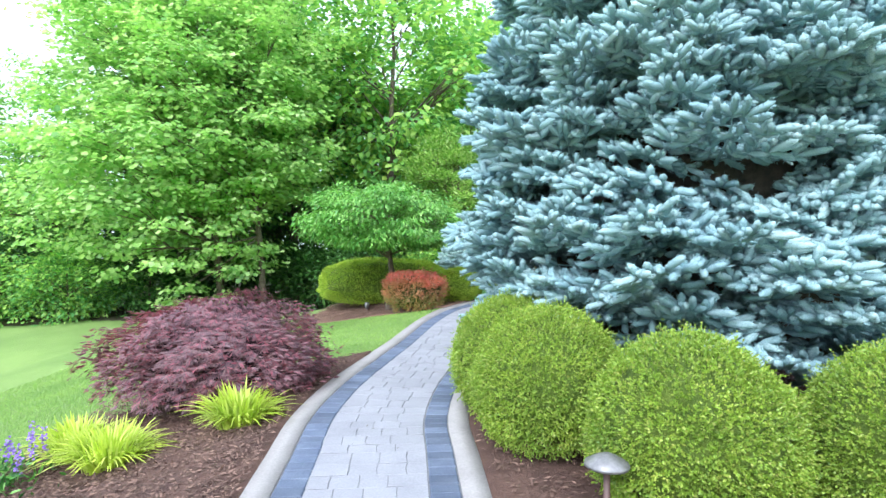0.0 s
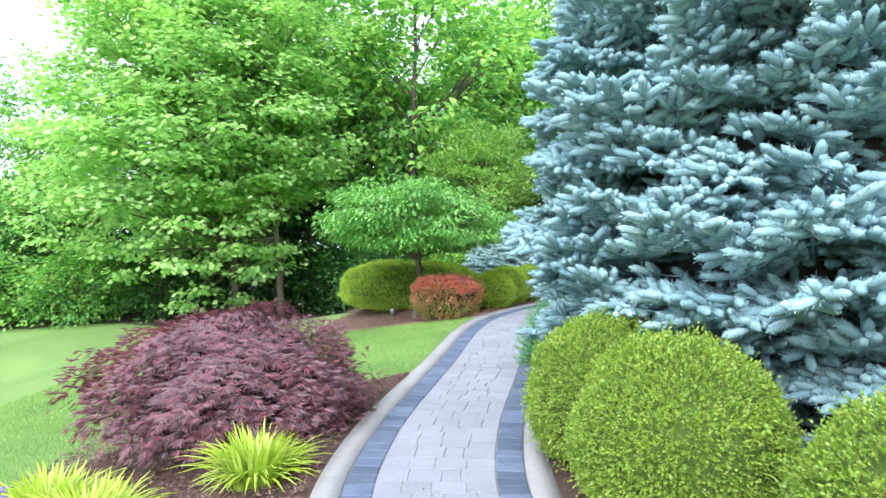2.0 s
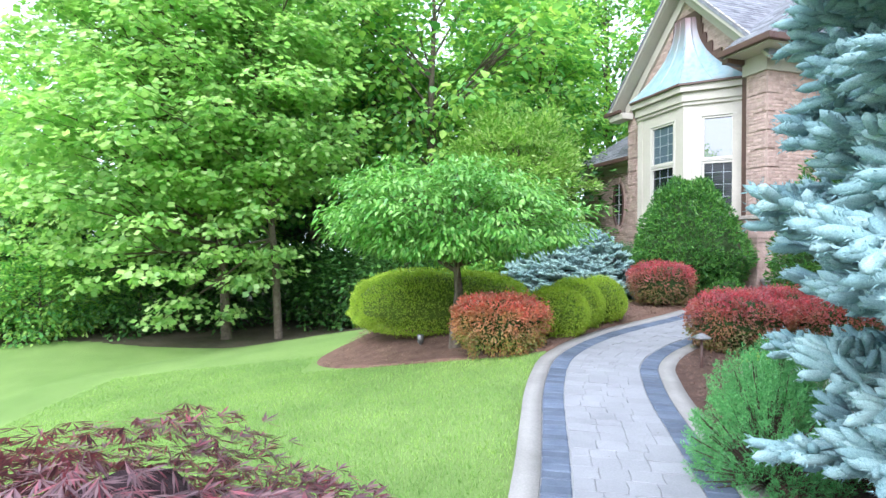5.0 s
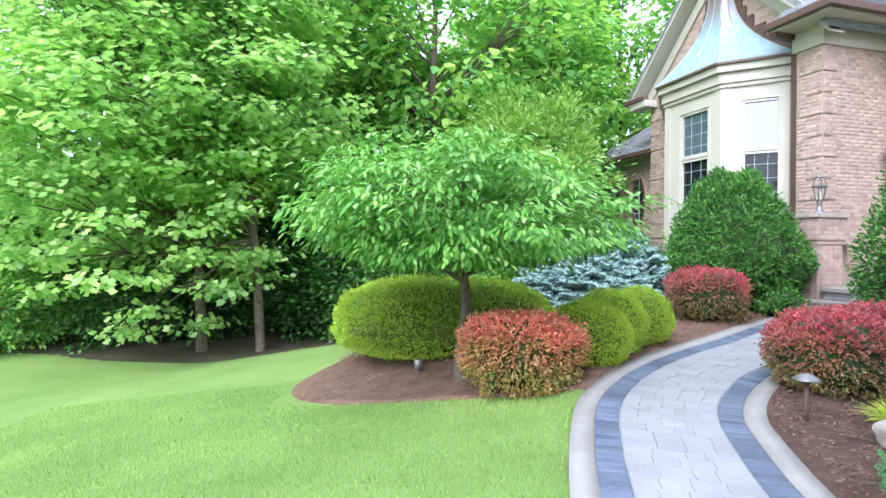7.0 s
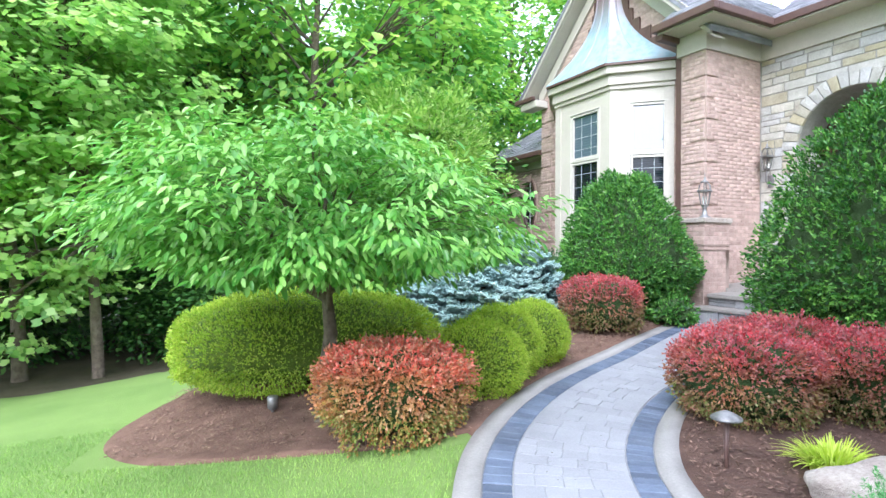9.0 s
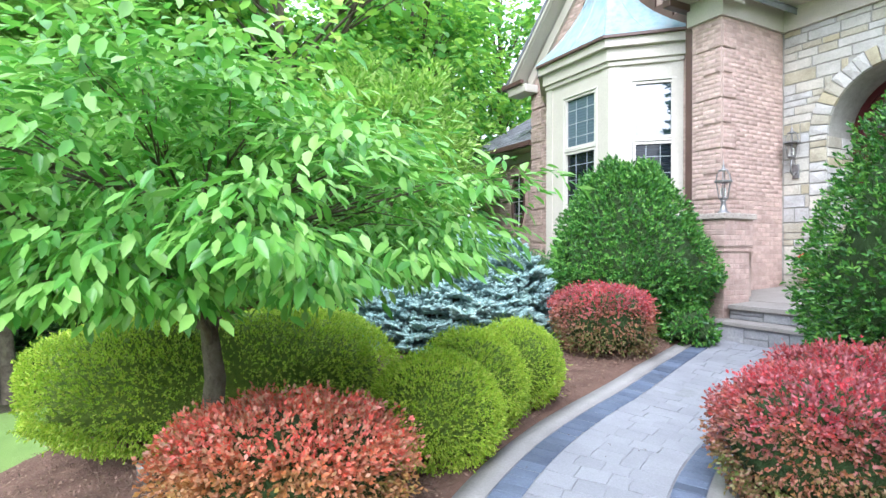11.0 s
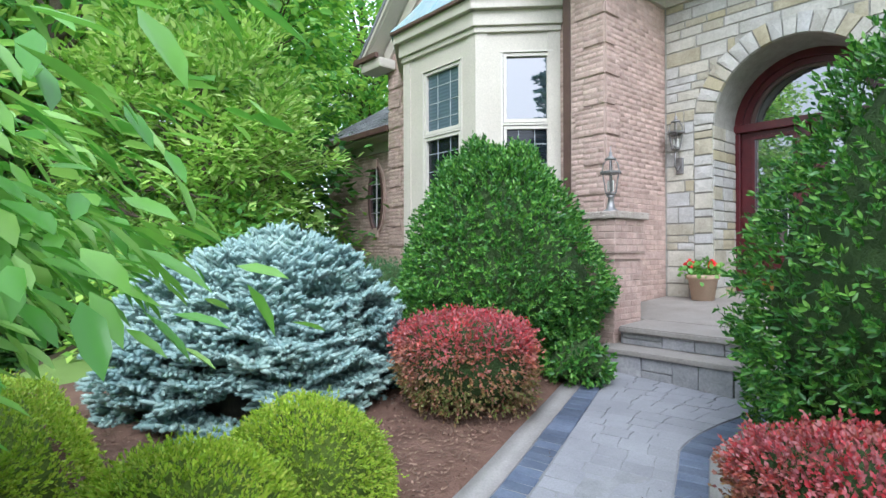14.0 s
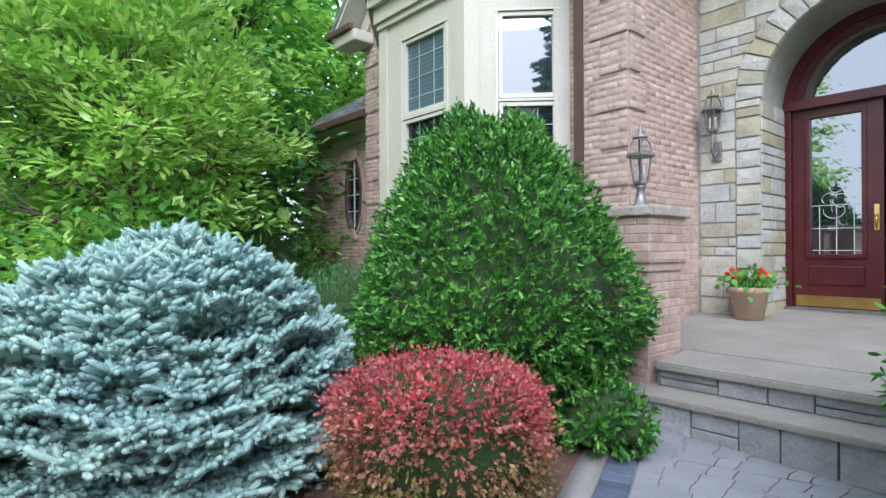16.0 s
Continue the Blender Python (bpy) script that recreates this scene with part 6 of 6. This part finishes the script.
edge = [(-11.5, 16.8), (-9.4, 17.6), (-13.8, 16.6), (-16.5, 17.2), (-7.6, 18.6), (-2.8, 17.6), (-4.4, 18.8), (-0.8, 19.5), (-19.5, 17.5), (-26, 19), (-6.0, 20.0), (-2.0, 20.5), (-23, 18.5), (-12, 19.5), (-9.5, 21.5), (0.6, 17.2), (2.5, 21.4), (3.6, 24.0)]
for i, (x, y) in enumerate(edge):
    # behind the tulip trunks take the kind with shade in its leaf colour
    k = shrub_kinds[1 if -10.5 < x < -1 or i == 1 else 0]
    if i < 2:
        put(k, x, y, rw.uniform(0, 360), -0.1)
    else:
        also(k, x, y, rw.uniform(0, 360), -0.1 if i < 15 else -0.6)


# deeper fill shrubs, all in the leaf colour darkened for canopy shade
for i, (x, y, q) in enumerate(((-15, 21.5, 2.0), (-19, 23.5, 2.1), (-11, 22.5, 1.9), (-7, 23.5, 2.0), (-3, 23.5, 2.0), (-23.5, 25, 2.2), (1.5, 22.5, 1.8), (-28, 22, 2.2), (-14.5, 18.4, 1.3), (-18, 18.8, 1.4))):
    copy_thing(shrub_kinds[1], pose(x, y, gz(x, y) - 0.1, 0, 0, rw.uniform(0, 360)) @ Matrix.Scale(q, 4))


# golden grass clumps
def grass_clump(seed, r, h, n, mat, label):
    rng = np.random.default_rng(seed)
    T = thing("grass_clump", label=label, category="ornamental grass", group="golden grass clumps in the bed")
    a = rng.uniform(0, 6.283, n)
    lean = rng.uniform(0.15, 1.15, n)
    L = h * rng.uniform(0.7, 1.2, n)
    root = np.column_stack([np.cos(a), np.sin(a), 0 * a]) * (rng.random((n, 1)) * r * 0.45)
    d = np.column_stack([np.cos(a), np.sin(a), 0 * a])
    side_v = np.column_stack([-np.sin(a), np.cos(a), 0 * a])
    V = []
    K = 5
    for k in range(K + 1):
        t = k / K
        c = root + d * (L * lean * t ** 1.5)[:, None] * 0.9 + np.array((0, 0, 1)) * (L * (t - 0.55 * lean * t ** 2.4))[:, None]
        w = 0.011 * (1 - t) ** 0.6 + 0.0008
        V += [c - side_v * w, c + side_v * w]
    V = np.stack(V, axis=1)
    tf = np.array([(2 * k, 2 * k + 1, 2 * k + 3, 2 * k + 2) for k in range(K)])
    F = (tf[None] + (np.arange(n) * 2 * (K + 1))[:, None, None]).reshape(-1, 4)
    soup("foliage", V.reshape(-1, 3), F, mat, T)
    return T


gc = put(grass_clump(101, 0.34, 0.3, 460, M_TUFT, "arching golden-green grass clump on mulch"), -1.42, 3.82)
also(gc, -2.1, 3.45, 70)
also(gc, -2.5, 3.75, 150)
copy_thing(gc, pose(2.0, 8.85, gz(2.0, 8.85) + 0.02, 0, 0, 30) @ Matrix.Scale(0.75, 4))

fl = thing("salvia", label="violet flower spikes over green leaves", category="flowers")
rng = np.random.default_rng(111)
P = np.column_stack([rng.normal(0, 0.14, 500), rng.normal(0, 0.14, 500), rng.uniform(0.02, 0.22, 500)])
V, F = spread(P, unit(500, rng) + (0, 0, 0.6), unit(500, rng), 0.06, 0.02, LEAF6)
soup("leaves", V, F, M_HOLLY, fl)
for k in range(14):
    c = np.array((rng.normal(0, 0.14), rng.normal(0, 0.14), 0.2))
    P = c + np.column_stack([rng.normal(0, 0.012, 50), rng.normal(0, 0.012, 50), rng.uniform(0, 0.16, 50)])
    V, F = spread(P, unit(50, rng), unit(50, rng), 0.02, 0.016)
    soup("flower_spike", V, F, M_VIOLET, fl)
put(fl, -2.75, 3.3)


# low voltage lights, rocks
def path_light(x, y, up=0.0):
    T = thing("path_light", label="grey metal mushroom path light on a short stake", category="path light", group="path lights")
    part("stake", lathe([(0.014, -0.1 - up), (0.014, 0.2)], 10), M_BROWN, T, smooth=True)
    part("cap", lathe([(0.02, 0.185), (0.09, 0.2), (0.088, 0.212), (0.05, 0.235), (0.015, 0.25)], 24), M_IRON, T, smooth=True)
    return put(T, x, y, 0, up)


path_light(1.42, 9.0, 0.12)
path_light(0.66, 2.2, 0.17)
sp = thing("spot_light", label="small grey spot light in the mulch", category="spot light")
part("stake", lathe([(0.012, -0.1), (0.012, 0.08)], 8), M_IRON, sp)
part("head", lathe([(0.02, 0.05), (0.045, 0.07), (0.05, 0.17), (0.04, 0.18)], 16), M_IRON, sp, smooth=True)
put(sp, -1.55, 11.2)


def rock(seed, sx, sy, sz, mat, label):
    bm = bmesh.new()
    bmesh.ops.create_icosphere(bm, subdivisions=4, radius=1.0)
    for v in bm.verts:
        n = 1 + 0.25 * noise.noise(v.co * 1.3 + Vector((seed, 0, 0))) + 0.06 * noise.noise(v.co * 5)
        v.co = Vector((v.co.x * sx * n, v.co.y * sy * n, max(-0.4, v.co.z) * sz * n))
    return tagged(part("rock", bm, mat, None, label, True), label, "rock")


rk = rock(3, 0.36, 0.22, 0.2, M_ROCK, "flat tan garden rock in the mulch")
rk.matrix_world = pose(1.92, 8.45, gz(1.92, 8.45) + 0.06, 0, 0, -10)
rk = rock(8, 0.16, 0.07, 0.05, M_KERB, "pale flat stone at the bed's edge")
rk.matrix_world = pose(-1.95, 2.65, gz(-1.95, 2.65) + 0.04, 0, 0, 20)

# mulch chips, fallen leaves and grass blades
def scatter(name, n, region, size, mat, parent, seed, flat=0.25, keep=None, lift=0.035):
    rng = np.random.default_rng(seed)
    x0, x1, y0, y1 = region
    P = np.column_stack([rng.uniform(x0, x1, n), rng.uniform(y0, y1, n)])
    if keep is not None:
        P = P[keep(P[:, 0], P[:, 1])]
    z = ground_z(P[:, 0], P[:, 1]) + lift + rng.uniform(0, 0.012, len(P))
    Q = np.column_stack([P, z])
    along = unit(len(Q), rng) * (1, 1, flat)
    V, F = spread(Q, along, np.array((0, 0, 1.0)) + 0.5 * unit(len(Q), rng), size * rng.uniform(0.5, 1.6, len(Q)), size * 0.35, LEAF4)
    words = ("small dry leaf bits fallen on the walk", "fallen leaves") if "leaves" in name else ("loose shredded bark chips on the bed", "mulch chips")
    return tagged(soup(name, V, F, mat, parent), *words, kind="stuff")


scatter("mulch_chips", 26000, (-3.2, -0.6, 0.8, 5.8), 0.035, M_CHIP, None, 201, keep=lambda x, y: off_path(x, y) < -0.64)
scatter("mulch_chips", 26000, (0.1, 3.2, 1.5, 11.5), 0.035, M_CHIP, None, 202, keep=lambda x, y: off_path(x, y) > 0.64)
scatter("mulch_chips", 22000, (-2.9, 3.6, 9.6, 14.0), 0.035, M_CHIP2, None, 203, keep=lambda x, y: (off_path(x, y) < -0.64) & (y > 9.85 - 0.45 * (x + 0.5) * (x < -0.5)))


scatter("fallen_leaves", 1500, (-0.6, 4.4, 3.0, 13.2), 0.022, M_TWIG, None, 204, 0.1, lambda x, y: (np.abs(off_path(x, y)) < 0.44) & (np.sin(x * 7.1 + y * 3.3) + np.sin(y * 5.7 - x * 2.1) > 0.75), 0.004)


def lawn_blades():
    rng = np.random.default_rng(301)
    n = 150000
    P = np.column_stack([rng.uniform(-6.5, 0.3, n), 4.0 + 8.0 * rng.random(n)])
    d = off_path(P[:, 0], P[:, 1])
    bed2 = (P[:, 1] > 9.74 - 0.43 * (P[:, 0] + 0.45)) & (P[:, 0] > -3.2)
    bed1 = (P[:, 1] < 5.9) & (P[:, 0] > -3.1)
    P = P[(d < -0.63) & ~bed2 & ~bed1]
    z = ground_z(P[:, 0], P[:, 1])
    Q = np.column_stack([P, z - 0.005])
    V, F = spread(Q, np.array((0, 0, 1.0)) + 0.55 * unit(len(Q), rng) * (1, 1, 0.3), unit(len(Q), rng), 0.036 * rng.uniform(0.6, 1.3, len(Q)), 0.006, NEEDLE)
    tagged(soup("lawn_grass", V, F, M_GRASS), "fine mown lawn grass blades", "grass", kind="stuff")


lawn_blades()
